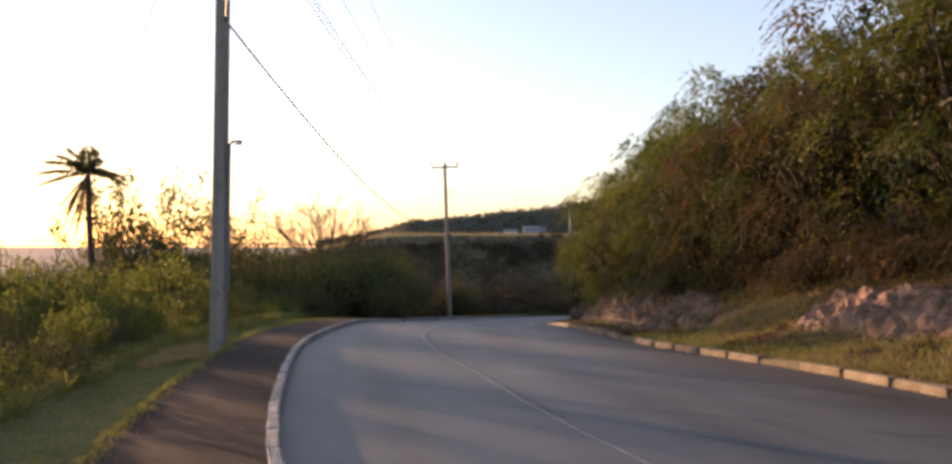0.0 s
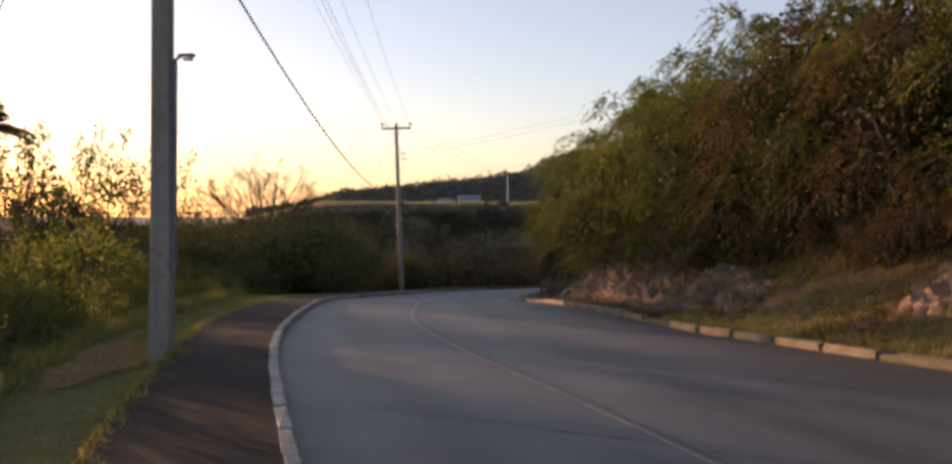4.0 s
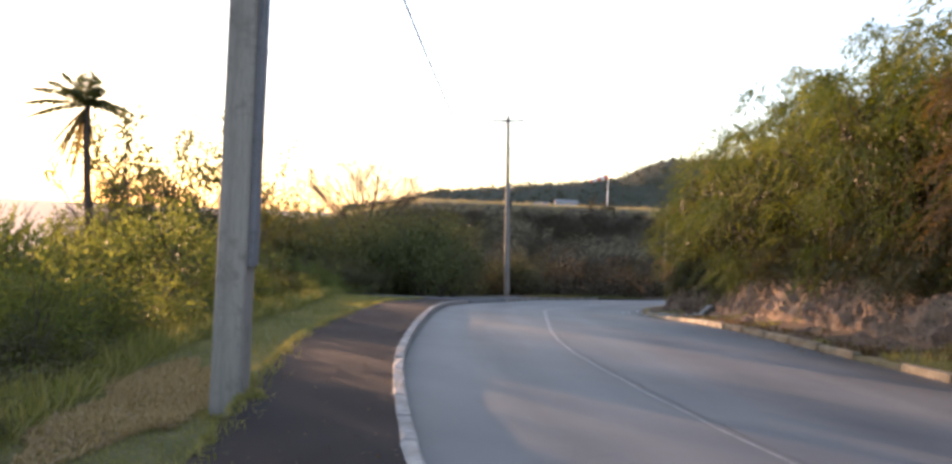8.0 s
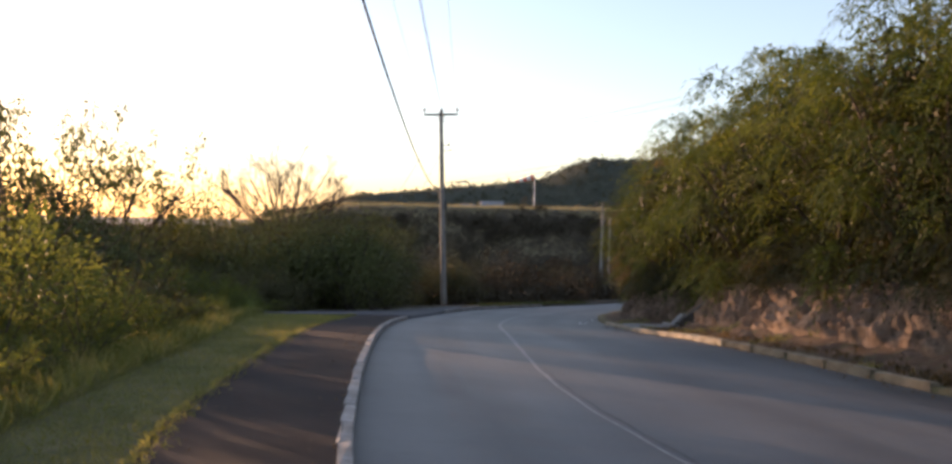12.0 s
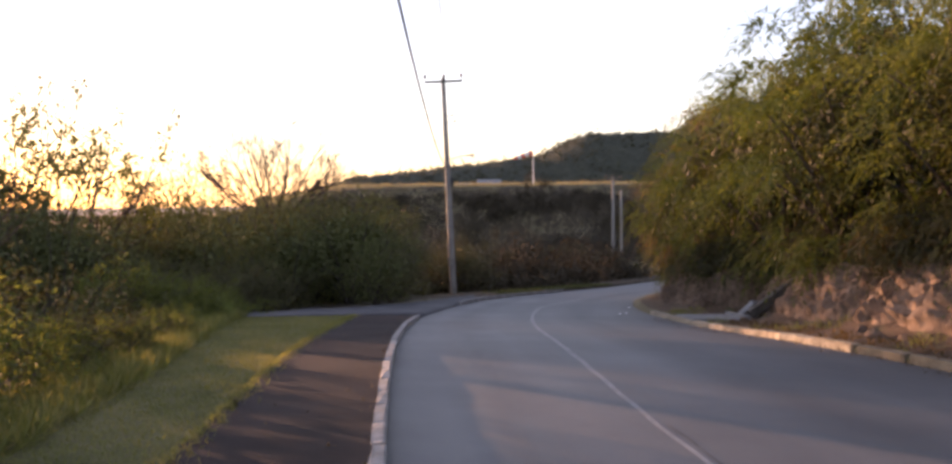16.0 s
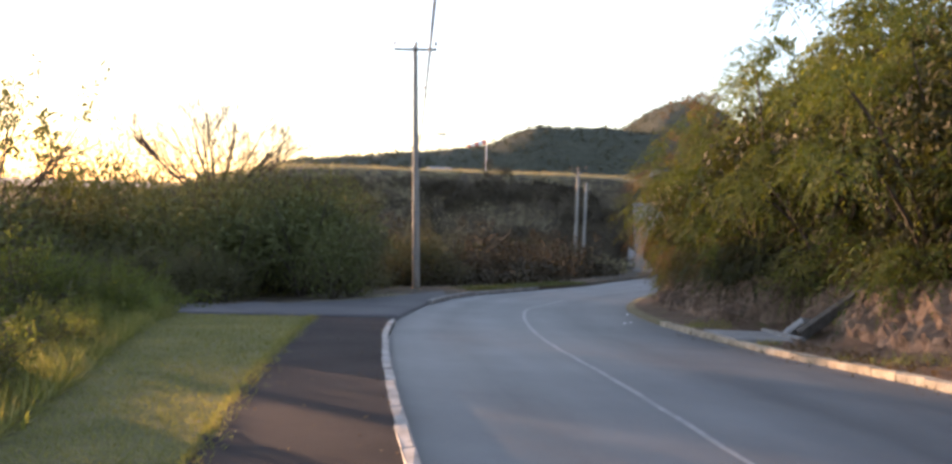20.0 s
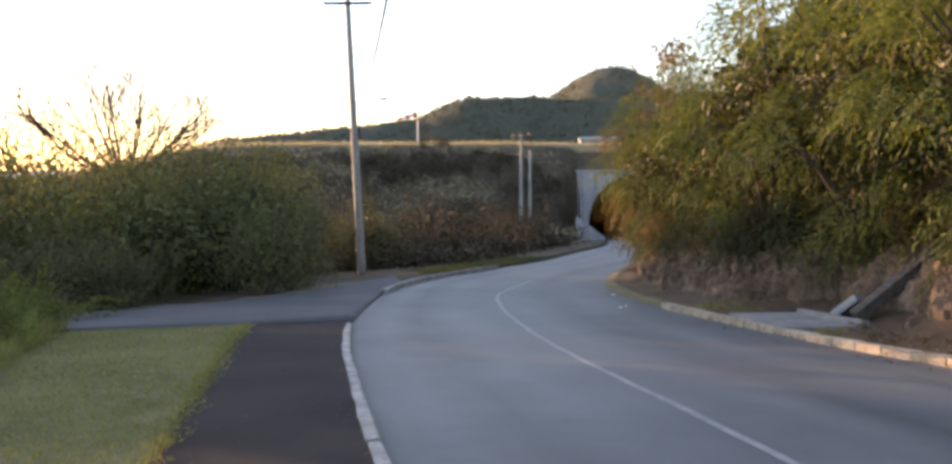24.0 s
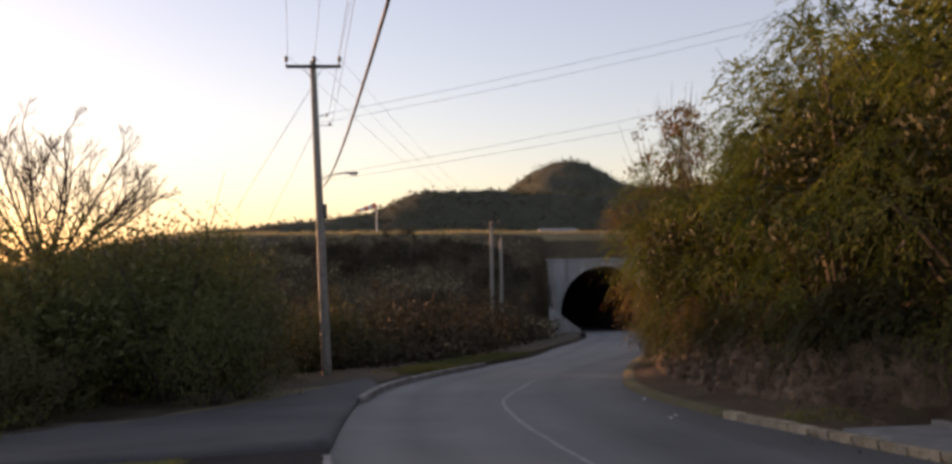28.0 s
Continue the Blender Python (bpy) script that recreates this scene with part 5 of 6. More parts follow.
def palm_tree(m):
    rng = np.random.default_rng(41)
    root = thing("palm_tree", "coconut palm with drooping fronds", "palm", m)
    k = np.linspace(0, 1, 14)[:, None]
    pts = np.hstack([-1.0 * (1 - (1 - k) ** 2.2), 0 * k, 9.7 * k])
    v, f = tube_arrays(pts, np.linspace(0.24, 0.15, 14) * (1 + 0.05 * (np.arange(14) % 2)), 10)
    piece("trunk", mesh_of("trunk", v, f, M_BARK), root)
    top = pts[-1]

    def frond(name, deg, el, ln, sag, leaflet, mat, label=""):
        a = radians(deg)
        s = np.linspace(0, 1, 14)
        dirh = np.array([math.cos(a), math.sin(a), 0])
        rib = top + dirh * (s * ln * math.cos(el))[:, None] + np.array([0, 0, 1]) * (s * ln * math.sin(el) - sag * s ** 2.2)[:, None]
        tang = np.gradient(rib, axis=0)
        tang /= np.linalg.norm(tang, axis=1, keepdims=True)
        side = np.cross(tang, [0, 0, 1.0])
        side /= np.linalg.norm(side, axis=1, keepdims=True) + 1e-6
        cs, ax = [], []
        for q in np.linspace(0.06, 0.99, 60):
            i = min(int(q * 13), 12)
            w = q * 13 - i
            for sg in (-1, 1):
                cs.append(rib[i] * (1 - w) + rib[i + 1] * w)
                ax.append(side[i] * sg * 0.75 + tang[i] * 0.75 + np.array([0, 0, -0.55]))
        taper = np.sin(np.linspace(0.5, 2.9, 60)).repeat(2)[:, None]
        lv, lf = leaf_arrays(rng, np.array(cs), leaflet * taper, 0.085, 0.5, 0.2, axis=np.array(ax) * 4)
        rv, rf = tube_arrays(rib, np.linspace(0.03, 0.008, 14), 5, len(lv))
        piece(name, mesh_of(name, np.concatenate([lv, rv]), np.concatenate([lf, rf]), mat, smooth=False), root, label)

    # bearings in the plan, rise, length and sag: the wind holds most of the crown to one side
    for deg, el, ln, sag in ((200, 0.30, 3.0, 0.95), (210, 0.62, 3.0, 1.10), (192, 0.86, 2.8, 1.00), (222, 1.10, 2.6, 0.80), (205, 0.05, 2.7, 0.90), (20, 0.45, 2.4, 1.35),
                             (40, 0.80, 1.9, 1.30), (5, 0.20, 2.2, 1.10), (85, 1.25, 2.0, 0.45), (300, 1.38, 2.1, 0.35), (140, 1.30, 2.1, 0.40), (262, 0.75, 2.3, 0.95), (110, 0.70, 2.3, 1.00), (330, 1.05, 1.8, 0.70)):
        frond("frond", deg, el, ln, sag, 0.72, M_PALM)
    for deg, el, ln in ((196, -0.95, 2.7), (208, -1.10, 3.0), (186, -1.20, 2.6), (222, -1.0, 2.3), (175, -1.32, 3.1), (30, -1.35, 2.2), (200, -0.75, 2.2)):
        frond("dead_frond", deg, el, ln, 0.55, 0.55, M_PALM_D, "dry hanging brown frond")


palm_tree(pose(-19.4, 34.7, -3.6))


def open_sapling(seed, label, height):
    """Crooked stems that fork, each twig ending in a bunch of large leaves."""
    g = np.random.default_rng(seed)
    root = thing("sapling", label, "tree", group="saplings")
    runs, spots = [], []

    def fork(p, d, ln, r, depth):
        pts = [p]
        for k in range(6):
            d = d + g.normal(0, 0.13, 3) + np.array([0, 0, 0.05])
            d /= np.linalg.norm(d)
            pts.append(pts[-1] + d * ln / 6)
        runs.append((np.array(pts), np.linspace(r, r * 0.5, 7)))
        if depth == 0:
            if g.random() < 0.62:
                spots.append(pts[-1])
            if g.random() < 0.06:
                spots.append(pts[3])
            return
        for k in range((0, 2, 3, 3)[depth]):
            e = d + g.normal(0, 0.52, 3)
            e /= np.linalg.norm(e)
            fork(pts[int(g.integers(3, 7))], e, ln * g.uniform(0.5, 0.8), r * 0.55, depth - 1)

    for k in range(3):
        a = k * 2.1 + g.uniform(0, 1)
        lean = g.uniform(0.1, 0.38)
        fork(np.array([0.25 * math.cos(a), 0.25 * math.sin(a), -0.2]), np.array([lean * math.cos(a), lean * math.sin(a), 1.0]), height * g.uniform(0.48, 0.62), 0.085, 3)
    spots = np.array(spots)
    pts = clump_points(g, spots, np.full(len(spots), 0.31), 26)
    out = pts - np.repeat(spots, 26, axis=0)
    out /= np.linalg.norm(out, axis=1, keepdims=True) + 1e-6
    v, f = leaf_arrays(g, pts, 0.20, 0.125, 0.5, 0.35, axis=out)
    piece("branchwork", tubes_mesh("branchwork", runs, M_BARK, 4), root)
    piece("foliage", mesh_of("foliage", v, f, M_LEAF_S, smooth=False), root)
    return root


sapling = Grove([open_sapling(51, "open leafy sapling against the sky", 6.3), open_sapling(52, "thin leggy sapling with bunches of large leaves", 5.9), open_sapling(55, "crooked sapling with gaps between its leaves", 6.0)])
for k, (x, y, s) in enumerate(((-16.3, 43.2, 1.05), (-17.4, 41.6, 1.0), (-18.8, 41.4, 1.08), (-20.6, 42.0, 1.12), (-22.5, 41.5, 1.15), (-19.6, 38.6, 1.0))):
    sapling.put(k, x, y, s, k * 77, sz=1.5)
edge_tree = Grove([
    plant("tree", "airy brown-leaved tree at the end of the thicket", "tree", 53, 1.15, 1.15, 7.4, 4.6, 30, 22, 0.13, 0.075, M_LEAF_B, 14, 0.05, "bank trees", 0.1, 0.34, 26)])
edge_tree.put(0, 11.7, 45.2, 1.14, 30)
edge_tree.put(0, 13.0, 46.8, 1.12, 150)

# pale dead stalks caught in the thicket
dy = np.repeat(np.array([5.5, 7.0, 9.0, 10.5, 12.5, 15.0, 18.0]), 26) + r2.normal(0, 0.55, 182)
dx = kerb_right(dy) + 2.7 + 0.9 * r2.random(182)
dz = grade(dy) + 1.6 + 2.6 * r2.random(182)
scatter_stuff("dead_stalks", "pale dead stalks hanging in the thicket", "twigs", np.stack([dx, dy, dz], -1), 0.42, 0.012, M_STRAW, 0.9, seed=21)

# scrub on the hills: crowns in clumps that roughen the slopes and the skyline
ha = -12 + 47 * r2.random(6500)
hr = np.where(r2.random(6500) < 0.55, 560 + 250 * r2.random(6500), 700 + 360 * r2.random(6500))
hs = np.where(hr < 750, 1.5, 2.0) * r2.uniform(0.5, 1.5, 6500) * np.where(wobble(ha * 9, hr, 0.05, 2) > -0.3, 1.0, 0.45)
ha, hr, hs = np.repeat(ha, 8), np.repeat(hr, 8), np.repeat(hs, 8)[:, None]
hq = np.stack([np.sin(np.radians(ha)) * hr, 15 + np.cos(np.radians(ha)) * hr, hill_height(ha, hr) + 0.2], -1)
hq = hq + r2.normal(0, 0.8, (len(hq), 3)) * hs + np.array([0, 0, 0.5]) * hs
scatter_stuff("hill_scrub", "dark scrub on the distant hills", "scrub", hq, 2.3, 1.9, M_LEAF_F, -0.2, seed=9)

# trees and scrub on the low coastal land
coast = []
for k, (x, y, s) in enumerate(((-16.2, 47.5, 1.72), (-14.0, 49.5, 1.6), (-20.0, 48.0, 1.85))):
    hedge_bush.put(k % 3, x, y, s, k * 40 + 10, sz=1.1)
for k in range(26):
    ang = math.radians(36 + 24 * r2.random())
    d = 62 + 70 * r2.random()
    x, y = 3 - math.sin(ang) * d, -14 + math.cos(ang) * d
    coast.append((k % 3, x, y, float(terrain(x, y)), r2.uniform(0.8, 1.35), k * 0.82))
for k, (x, y, s) in enumerate(((-40.9, 24.1, 0.98), (-41.8, 29.0, 1.0))):
    sapling.put(k, x, y, s, k * 61 + 20, z=2.5 + 0.5 * k - 5.3 * s, sz=1.05)
for k, (x, y, s, zt) in enumerate(((-44.5, 22.5, 1.0, -0.2), (-43.0, 33.6, 0.9, -1.2), (-44.5, 31.0, 0.9, -1.3), (-47.5, 20.0, 1.2, 0.1))):
    coast.append((k % 3, x, y, zt - 3.0 * s, s, k * 1.45))
for k in range(20):
    ang = math.radians(55 - 16 * (k + r2.random()) / 20)
    d = 46 + 16 * r2.random()
    top = 1.95 - d * (0.060 + 0.012 * r2.random())
    s = r2.uniform(0.75, 1.1)
    coast.append((k % 3, 2.9 - math.sin(ang) * d, -14 + math.cos(ang) * d, top - 3.0 * s, s, k * 1.1))
joined_bushes("coastal_bushes", "dark bushes on the slope to the sea", coast, far_bush.protos, (M_LEAF_D, M_LEAF_L))
cxs = -30 - 90 * r2.random(2600)
cys = -30 + 110 * r2.random(2600)
cc = np.repeat(np.stack([cxs, cys, terrain(cxs, cys)], -1), 9, axis=0)
cc = cc + r2.normal(0, 1, cc.shape) * np.array([0.9, 0.9, 0]) + np.stack([0 * cc[:, 0], 0 * cc[:, 0], 1.5 * r2.random(len(cc))], -1)
scatter_stuff("coastal_scrub", "low dark scrub on the slope to the sea", "scrub", cc, 0.5, 0.26, M_LEAF_D, seed=12)

wy = -14 + 48 * r2.random(5200)
wx = left_edge(wy) - 0.8 - 15 * r2.random(5200)
ww = np.repeat(np.stack([wx, wy, terrain(wx, wy)], -1), 12, axis=0)
ww = ww + r2.normal(0, 1, ww.shape) * np.array([0.28, 0.28, 0]) + np.stack([0 * ww[:, 0], 0 * ww[:, 0], 0.45 * r2.random(len(ww))], -1)
scatter_stuff("ground_weeds", "knee-high dusty green weeds between the bushes", "weeds", ww, 0.15, 0.06, M_LEAF_L, -0.3, seed=14)

# ---------------------------------------------------------------- roadside grass
gy = -18 + 47.5 * r2.random(110000) ** 0.92
gu = r2.random(110000)
gx = path_edge(gy) + (left_edge(gy) - 0.5 - path_edge(gy)) * gu
scatter_stuff("verge_grass", "short dry yellow-green grass on the verge", "grass", np.stack([gx, gy, terrain(gx, gy)], -1), 0.055, 0.008, M_GRASS, -1.0, seed=5)
gy = -18 + 47.5 * r2.random(9000)
tuft = 0.5 + 0.5 * wobble(gy * 0, gy, 2.6, 3)
gx = path_edge(gy) + 0.02 + (0.02 + 0.13 * tuft) * r2.normal(0, 1, 9000)
scatter_stuff("edge_tufts", "ragged grass tufts creeping over the footpath's edge", "grass", np.stack([gx, gy, np.where(gx < path_edge(gy) - 0.005, terrain(gx, gy), grade(gy)) + 0.004], -1), 0.085, 0.011, M_GRASS, -1.0, seed=16)
ta, tr_ = 6.283 * r2.random(700), np.abs(r2.normal(0, 0.10, 700)) + 0.13
scatter_stuff("pole_weeds", "bright green weeds round the foot of the pole", "weeds", np.stack([P1.x + np.cos(ta) * tr_ + 0.04, P1.y + np.sin(ta) * tr_ - 0.06, terrain(P1.x + np.cos(ta) * tr_ + 0.04, P1.y + np.sin(ta) * tr_ - 0.06)], -1), 0.07, 0.016, M_GRASS, -1.1, seed=17)
# dead grass whose brightness also stands for the sunlit spot beside the pole
dq, dw = 6.283 * r2.random(24000), np.sqrt(r2.random(24000))
dr_ = 1 + 0.22 * np.sin(3 * dq + 1) + 0.12 * np.sin(7 * dq)
px_, py_ = -2.45 + 0.62 * dw * dr_ * np.cos(dq) - 0.35 * dw * np.sin(dq), 1.5 + 2.3 * dw * dr_ * np.sin(dq)
scatter_stuff("dry_patch", "worn patch of dead straw-coloured grass by the pole, paled as sunlit", "grass", np.stack([px_, py_, terrain(px_, py_) + 0.006 + 0.03 * r2.random(24000)], -1), 0.075, 0.016, M_DEAD, 0.0, up=2.5, seed=22)
gy = -16 + 46 * r2.random(700)
gx = np.where(r2.random(700) < 0.5, path_edge(gy) + 0.9 * r2.random(700) ** 2, kerb_left(gy) - 0.06 - 0.35 * r2.random(700) ** 2)
scatter_stuff("leaf_litter", "small dry leaves scattered on the footpath", "leaves", np.stack([gx, gy, grade(gy) + 0.014], -1), 0.045, 0.022, M_LEAF_B, 0.0, up=4.0, seed=18)
gy = -16 + 46 * r2.random(1100)
gx = kerb_right(gy) - 0.04 - 0.6 * r2.random(1100) ** 2.2
scatter_stuff("gutter_litter", "dry leaves and grit along the gutter by the bank", "leaves", np.stack([gx, gy, road_z(gx, gy) + 0.01], -1), 0.06, 0.03, M_LEAF_B, 0.0, up=4.0, seed=19)
gy = -16 + 46 * r2.random(26000)
gx = left_edge(gy) - 1.1 * r2.random(26000) ** 0.8
scatter_stuff("tall_grass", "uncut grass and weeds at the foot of the scrub", "grass", np.stack([gx, gy, terrain(gx, gy)], -1), 0.34, 0.022, M_GRASS, -1.5, seed=6)
gy = np.concatenate([-14 + 46 * r2.random(16000), -12 + 24 * r2.random(46000)])
gx = kerb_right(gy) + 0.25 + np.where(gy < 11, 4.2, np.where(gy < 25.5, 1.65, 1.1)) * r2.random(62000)
ok = (wobble(gx, gy, 1.1, 6) > np.where(gy < 11, -0.45, 0.45)) & ~((gy > 26) & (gy < 29.5) & (gx < 8.3))
scatter_stuff("bank_grass", "dry tufts of grass on the earth bank", "grass", np.stack([gx, gy, terrain(gx, gy)], -1)[ok], 0.17, 0.016, M_GRASS, -1.0, seed=7)
ok = (wobble(gx, gy, 0.9, 2) > np.where(gy < 11, 0.15, np.where((gy > 25) | (gx > kerb_right(gy) + 1.1), 0.55, -0.3))) & ~((gy > 26) & (gy < 29.5) & (gx < 8.3))
scatter_stuff("bank_weeds", "dry reddish-brown weeds and leaf litter on the bank", "weeds", (np.stack([gx, gy, terrain(gx, gy)], -1)[ok] + r2.normal(0, 0.12, (int(ok.sum()), 3)) * np.array([1, 1, 0.2]))[::2], 0.13, 0.045, M_LEAF_B, -0.5, seed=8)


gy = 41 + 16 * r2.random(14000)
gx = kerb_left(gy) - 0.25 - np.where(gy < 47, 1.0, 2.6) * r2.random(14000)
ok = gy > lane_far(np.clip(gx, -16, 1.3)) + 0.2
scatter_stuff("far_verge_grass", "dark green grass along the far kerb", "grass", np.stack([gx, gy, terrain(gx, gy)], -1)[ok], 0.13, 0.02, M_LEAF_H, -1.3, seed=15)


# ---------------------------------------------------------------- broken rock in the cut bank
def rock_mesh(seed):
    rr_ = np.random.default_rng(seed)
    bm = bmesh.new()
    bmesh.ops.create_icosphere(bm, subdivisions=2, radius=0.5)
    k = rr_.normal(size=(5, 3))
    k /= np.linalg.norm(k, axis=1, keepdims=True)
    for v in bm.verts:
        co = np.array(v.co)
        for d in k:
            s = co @ d
            if s > 0.30:
                co = co - d * (s - 0.30) * 0.9
        v.co = Vector(co * (1 + rr_.normal(0, 0.05)))
    me = bpy.data.meshes.new("stone")
    bm.to_mesh(me)
    bm.free()
    me.materials.append(M_ROCK)
    return me


outcrop = thing("rock_outcrop", "pale broken rock showing in the cut bank", "rock face")
rocks = [rock_mesh(s) for s in range(7)]
for k in range(90):
    y = (9 + 29 * r2.random()) if k > 25 else (-9 + 16 * r2.random())
    d = r2.uniform(1.0, 1.7) if k > 25 else r2.uniform(1.6, 2.8)
    x = float(kerb_right(y)) + d
    s = r2.uniform(0.10, 0.34)
    piece("stone", rocks[k % 7], outcrop, at=pose(x, y, float(terrain(x, y)) - 0.16 * s, 25 + r2.normal(0, 14), r2.normal(0, 14), r2.uniform(-40, 40)) @ Matrix.Diagonal((s * 1.2, s * 1.9, s * 0.75, 1)))


def rock_face(y0, y1, d0, d1, step, push, seed, mat):
    """A jagged broken face laid over the cut bank between two distances from the kerb."""
    yy = np.arange(y0, y1, step)
    uu = np.linspace(0, 1, int((d1 - d0) / step * 1.5) + 2)
    vs = []
    for y_ in yy:
        kr_ = float(kerb_right(y_)) + float(recess(y_))
        for u in uu:
            x_ = kr_ + d0 + (d1 - d0) * u
            z_ = float(terrain(x_, y_))
            slabs = noise.ridged_multi_fractal((x_ * 0.7, y_ * 2.1 + seed + 1.1 * z_, z_ * 0.65), 0.9, 2.2, 4, 1.0, 2.0)
            k = 0.34 * slabs + 0.30 * noise.noise((x_ * 5, y_ * 5, z_ * 5)) + 0.5 * noise.noise((y_ * 0.8, seed, 0.0))
            fade = min(1.0, 5 * u, 5 * (1 - u), 1.2 * (y_ - y0), 1.2 * (y1 - y_))
            vs.append((x_ - push * k * fade, y_ + 0.05 * k, z_ + 0.02 - 0.12 * (1 - fade) + 0.45 * push * k * fade))
    nu = len(uu)
    i_, j_ = np.meshgrid(np.arange(len(yy) - 1), np.arange(nu - 1), indexing="ij")
    fc = np.stack([i_ * nu + j_, i_ * nu + j_ + 1, (i_ + 1) * nu + j_ + 1, (i_ + 1) * nu + j_], -1).reshape(-1, 4)
    piece("rock_bed", mesh_of("rock_bed", vs, fc, mat, smooth=False), outcrop)


rock_face(9.0, 44.0, 1.2, 2.75, 0.085, 0.58, 3.0, M_ROCK)
rock_face(-5.5, 5.5, 1.8, 3.5, 0.11, 0.42, 9.0, M_ROCK_R)

# drain slab and debris behind the kerb
sx, sy = 7.2, 27.7
slab = thing("drain_slab", "grey concrete drain slab behind the kerb", "concrete slab", pose(sx, sy, float(road_z(6.2, sy)) + 0.09, -4.5, 0, -6))
part("slab", box_bm(1.45, 2.7, 0.14, (0, 0, 0), 0.02), M_SLAB, slab)
part("slab_edge", box_bm(0.14, 2.6, 0.20, (0.78, 0, 0.05), 0.02), M_SLAB, slab)
chunk = thing("broken_block", "pale broken concrete block leaning on the bank", "rubble", pose(8.45, 27.85, float(terrain(8.45, 27.85)) + 0.06, 48, 8, 30))
part("block", box_bm(0.85, 0.16, 0.6, (0, 0, 0.20), 0.05), M_CONC, chunk)
beam = thing("timber_beam", "heavy dark square beam leaning up the bank", "beam")
foot, head = Vector((8.15, 27.1, float(terrain(8.15, 27.1)) + 0.10)), Vector((9.75, 27.0, -0.62))
bm = box_bm(0.26, (head - foot).length, 0.24, (0, 0, 0), 0.03)
for bv in bm.verts:
    bv.co += Vector((0.02 * math.sin(bv.co.y * 6), 0, 0.015 * math.sin(bv.co.y * 9)))
bmesh.ops.transform(bm, matrix=Matrix.Translation((foot + head) / 2) @ (head - foot).to_track_quat('Y', 'Z').to_matrix().to_4x4(), verts=bm.verts)
part("body", bm, M_BEAM, beam)


# ---------------------------------------------------------------- airfield
def windsock(m):
    root = thing("windsock", "red and white windsock on a white mast", "windsock", m)
    part("mast", lathe_bm([(0.16, 0), (0.13, 5), (0.09, 10.2)], 10), M_WHITE, root)
    d = Vector((-0.96, 0, -0.28))
    for k in range(5):
        a, b = d * (0.2 + 1.0 * k), d * (0.2 + 1.0 * (k + 1))
        tv, tf = tube_arrays([tuple(Vector((0, 0, 9.9)) + a), tuple(Vector((0, 0, 9.9)) + b)], [0.74 - 0.08 * k, 0.74 - 0.08 * (k + 1)], 12)
        piece("sock_band", mesh_of("sock_band", tv, tf, M_SOCK if k % 2 == 0 else M_WHITE), root)


windsock(pose(23.5, 229, 3.6))


def shed(m, w, d, h, wall, label, windows=3, name="airfield_building", group="airfield buildings"):
    root = thing(name, label, "building", m, group=group)
    part("wall", box_bm(w, d, h, (0, 0, h / 2)), wall, root)
    bm = bmesh.new()
    q = [bm.verts.new(p) for p in ((-w / 2 - 0.4, -d / 2 - 0.4, h), (w / 2 + 0.4, -d / 2 - 0.4, h), (w / 2 + 0.4, d / 2 + 0.4, h), (-w / 2 - 0.4, d / 2 + 0.4, h), (-w / 2 - 0.4, 0, h + 1.3), (w / 2 + 0.4, 0, h + 1.3))]
    for t in ((0, 1, 5, 4), (2, 3, 4, 5), (0, 4, 3), (1, 2, 5), (3, 2, 1, 0)):
        bm.faces.new([q[i] for i in t])
    part("roof", bm, M_SLAB, root)
    for k in range(windows):
        part("window", box_bm(w / windows * 0.5, 0.12, 1.0, (-w / 2 + (k + 0.5) * w / windows, -d / 2 - 0.03, h * 0.6)), M_DARKMETAL, root)


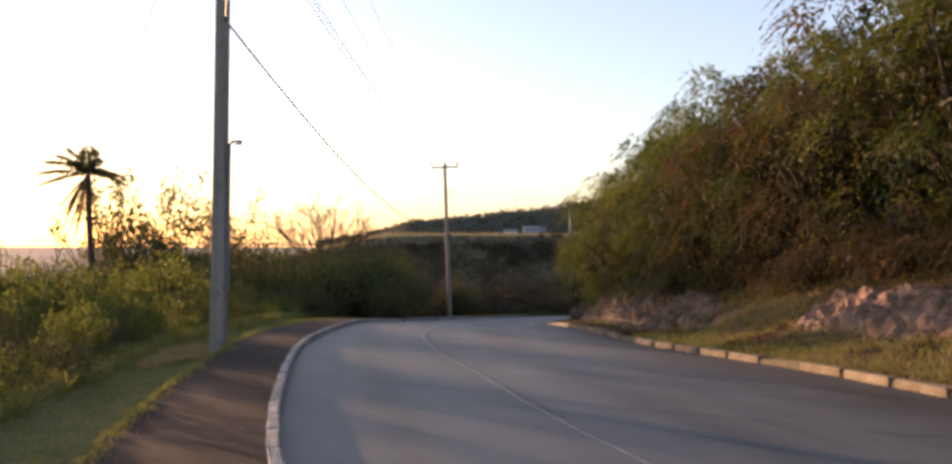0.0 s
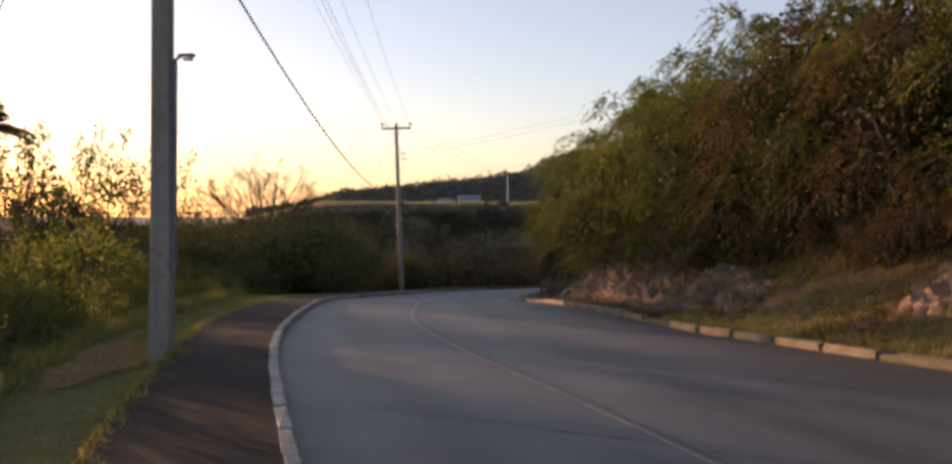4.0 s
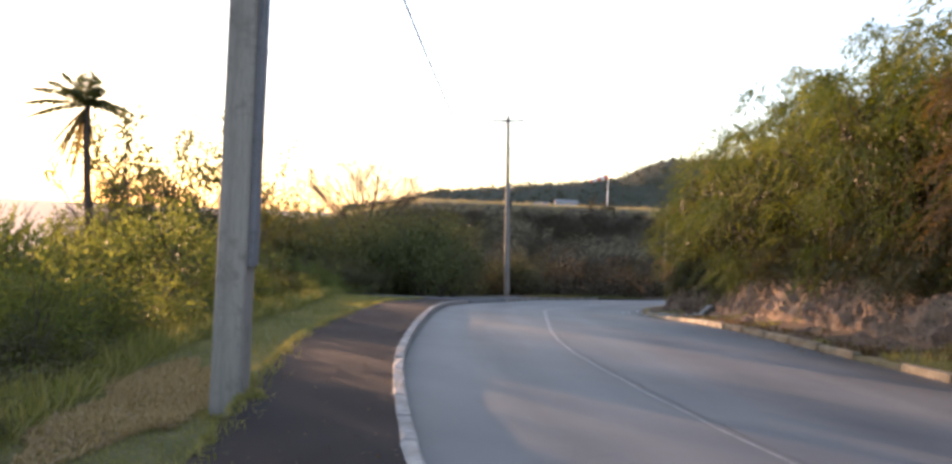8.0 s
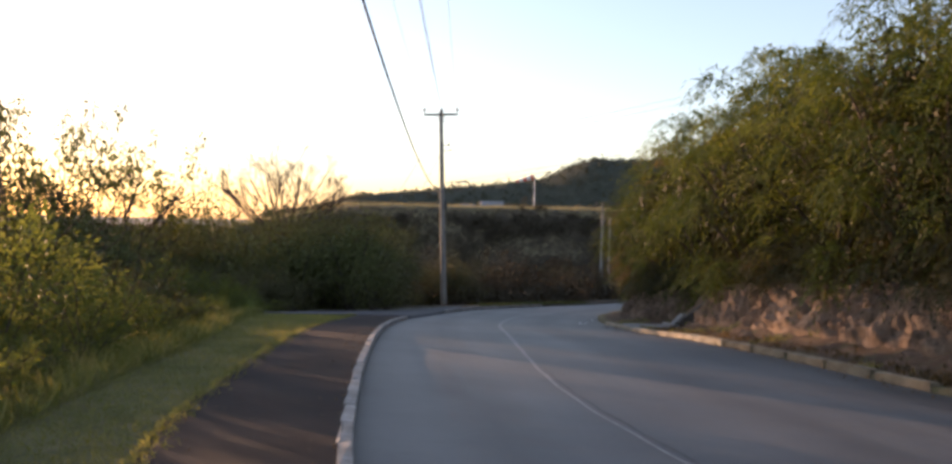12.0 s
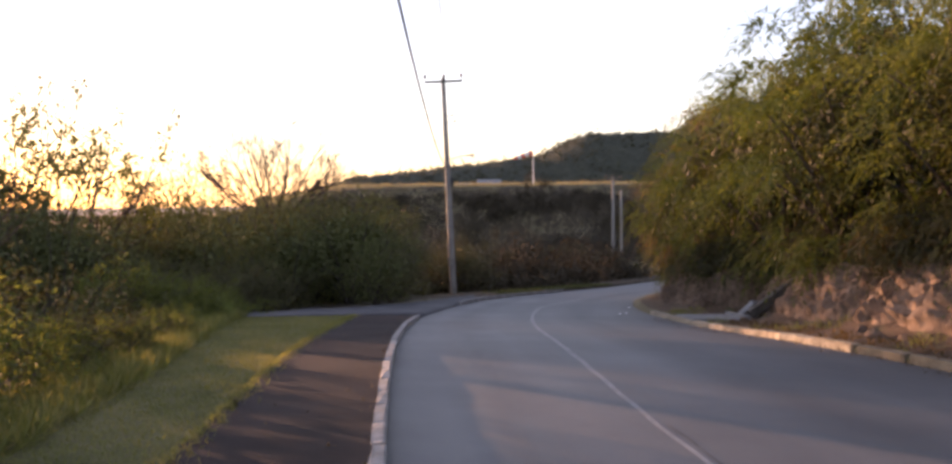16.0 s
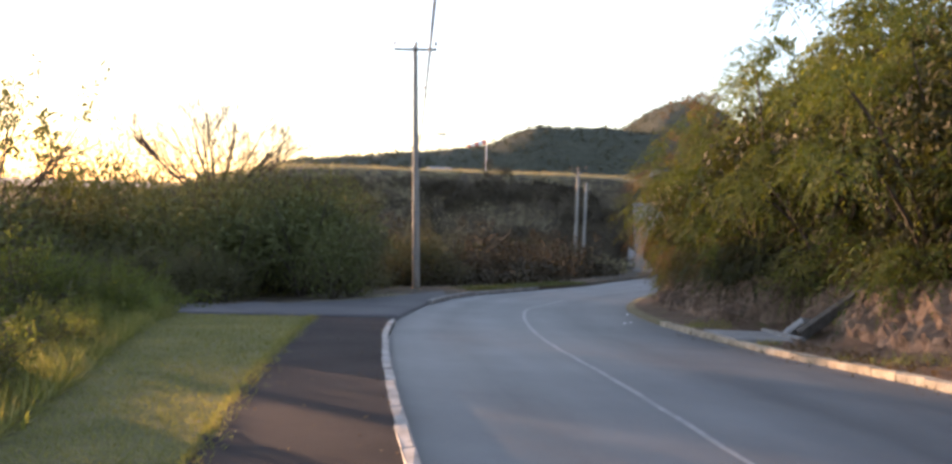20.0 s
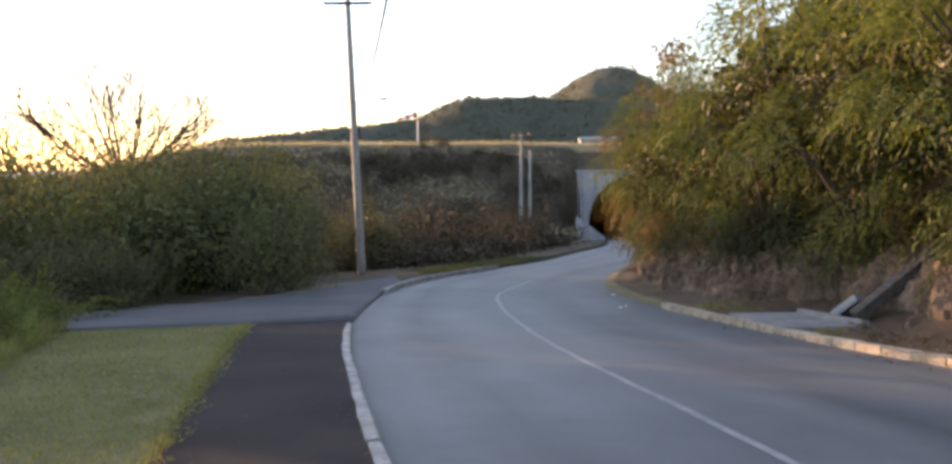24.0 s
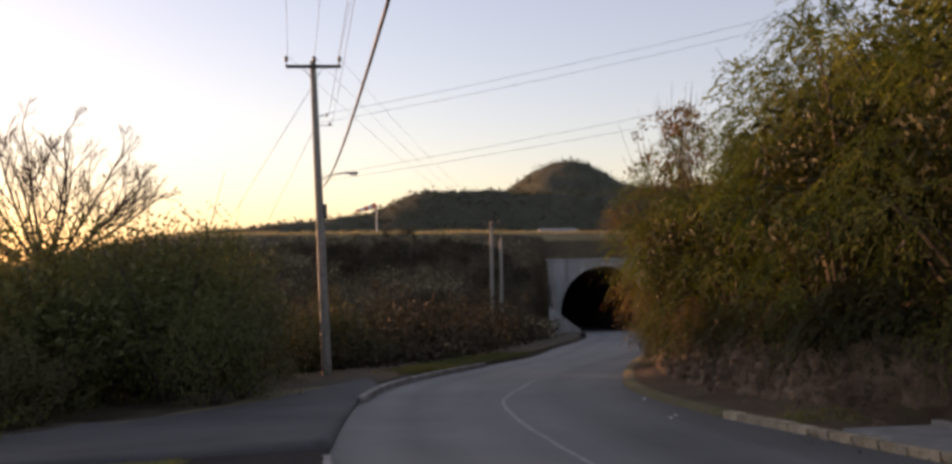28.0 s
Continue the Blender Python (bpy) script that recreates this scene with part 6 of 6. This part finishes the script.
shed(pose(17.0, 320, 3.4), 8, 6, 4.2, M_BLUE, "small blue-grey airfield building", 3)
shed(pose(94, 301, 3.4, 0, 0, -12), 12, 7, 5.4, M_SLAB, "long white low building behind the airfield", 5)
shed(pose(8, 322, 3.4), 5, 5, 3.0, M_WHITE, "small white airfield hut", 2)
for hx_, hy_, hw in ((119, 494, 8), (131, 503, 5)):
    house_z = float(hill_height(np.array(math.degrees(math.atan2(hx_, hy_ - 15))), np.array(math.hypot(hx_, hy_ - 15)))) + 1.0
    shed(pose(hx_, hy_, house_z, 0, 0, -14), hw, 6, 2.4, M_SLAB, "small pale house on the scrub hillside", 3, "house", "hillside houses")


def parked_car(m):
    root = thing("parked_car", "white car parked by the airfield", "car", m, group="parked cars")
    bm = box_bm(4.3, 1.75, 0.75, (0, 0, 0.65), 0.15)
    part("body", bm, M_WHITE, root)
    bm = box_bm(2.3, 1.55, 0.6, (-0.15, 0, 1.3), 0.2)
    part("cabin", bm, M_DARKMETAL, root)
    for x in (-1.35, 1.35):
        for y_ in (-0.85, 0.85):
            bm = lathe_bm([(0.2, -0.1), (0.32, -0.08), (0.32, 0.08), (0.2, 0.1)], 12)
            bmesh.ops.transform(bm, matrix=Matrix.Translation((x, y_, 0.32)) @ Matrix.Rotation(radians(90), 4, 'X'), verts=bm.verts)
            part("wheel", bm, M_DARKMETAL, root)


parked_car(pose(24, 300, 3.6, 0, 0, 5))

hut = thing("hut", "low hut with a pale metal roof in the scrub", "hut", pose(-47.5, 41.5, min(float(terrain(-47.5, 41.5)), -5.2), 0, 0, 42))
part("wall", box_bm(5.4, 4.0, 0.9, (0, 0, 0.45), 0.02), M_SLAB, hut)
part("roof", box_bm(6.0, 4.6, 0.12, (0, 0, 1.05), 0.02, Matrix.Rotation(0.06, 4, 'X')), M_METAL, hut)
part("window", box_bm(0.9, 0.08, 0.4, (0.8, -2.03, 0.5), 0.01), M_DARKMETAL, hut)

# scraps of litter at the road's edge
for k, (x, y) in enumerate(((5.75, 33.2), (6.05, 33.6), (6.9, 37.0))):
    bm = bmesh.new()
    bmesh.ops.create_icosphere(bm, subdivisions=2, radius=0.034)
    for v in bm.verts:
        v.co = Vector((v.co.x * 1.4, v.co.y, v.co.z * 0.5)) * (1 + 0.35 * noise.noise(v.co * 25))
    lit = thing("litter", "crumpled white scrap lying at the roadside", "litter", pose(x, y, float(road_z(x, y)) + 0.018, 0, 0, k * 70), group="litter")
    part("scrap", bm, M_WHITE, lit)
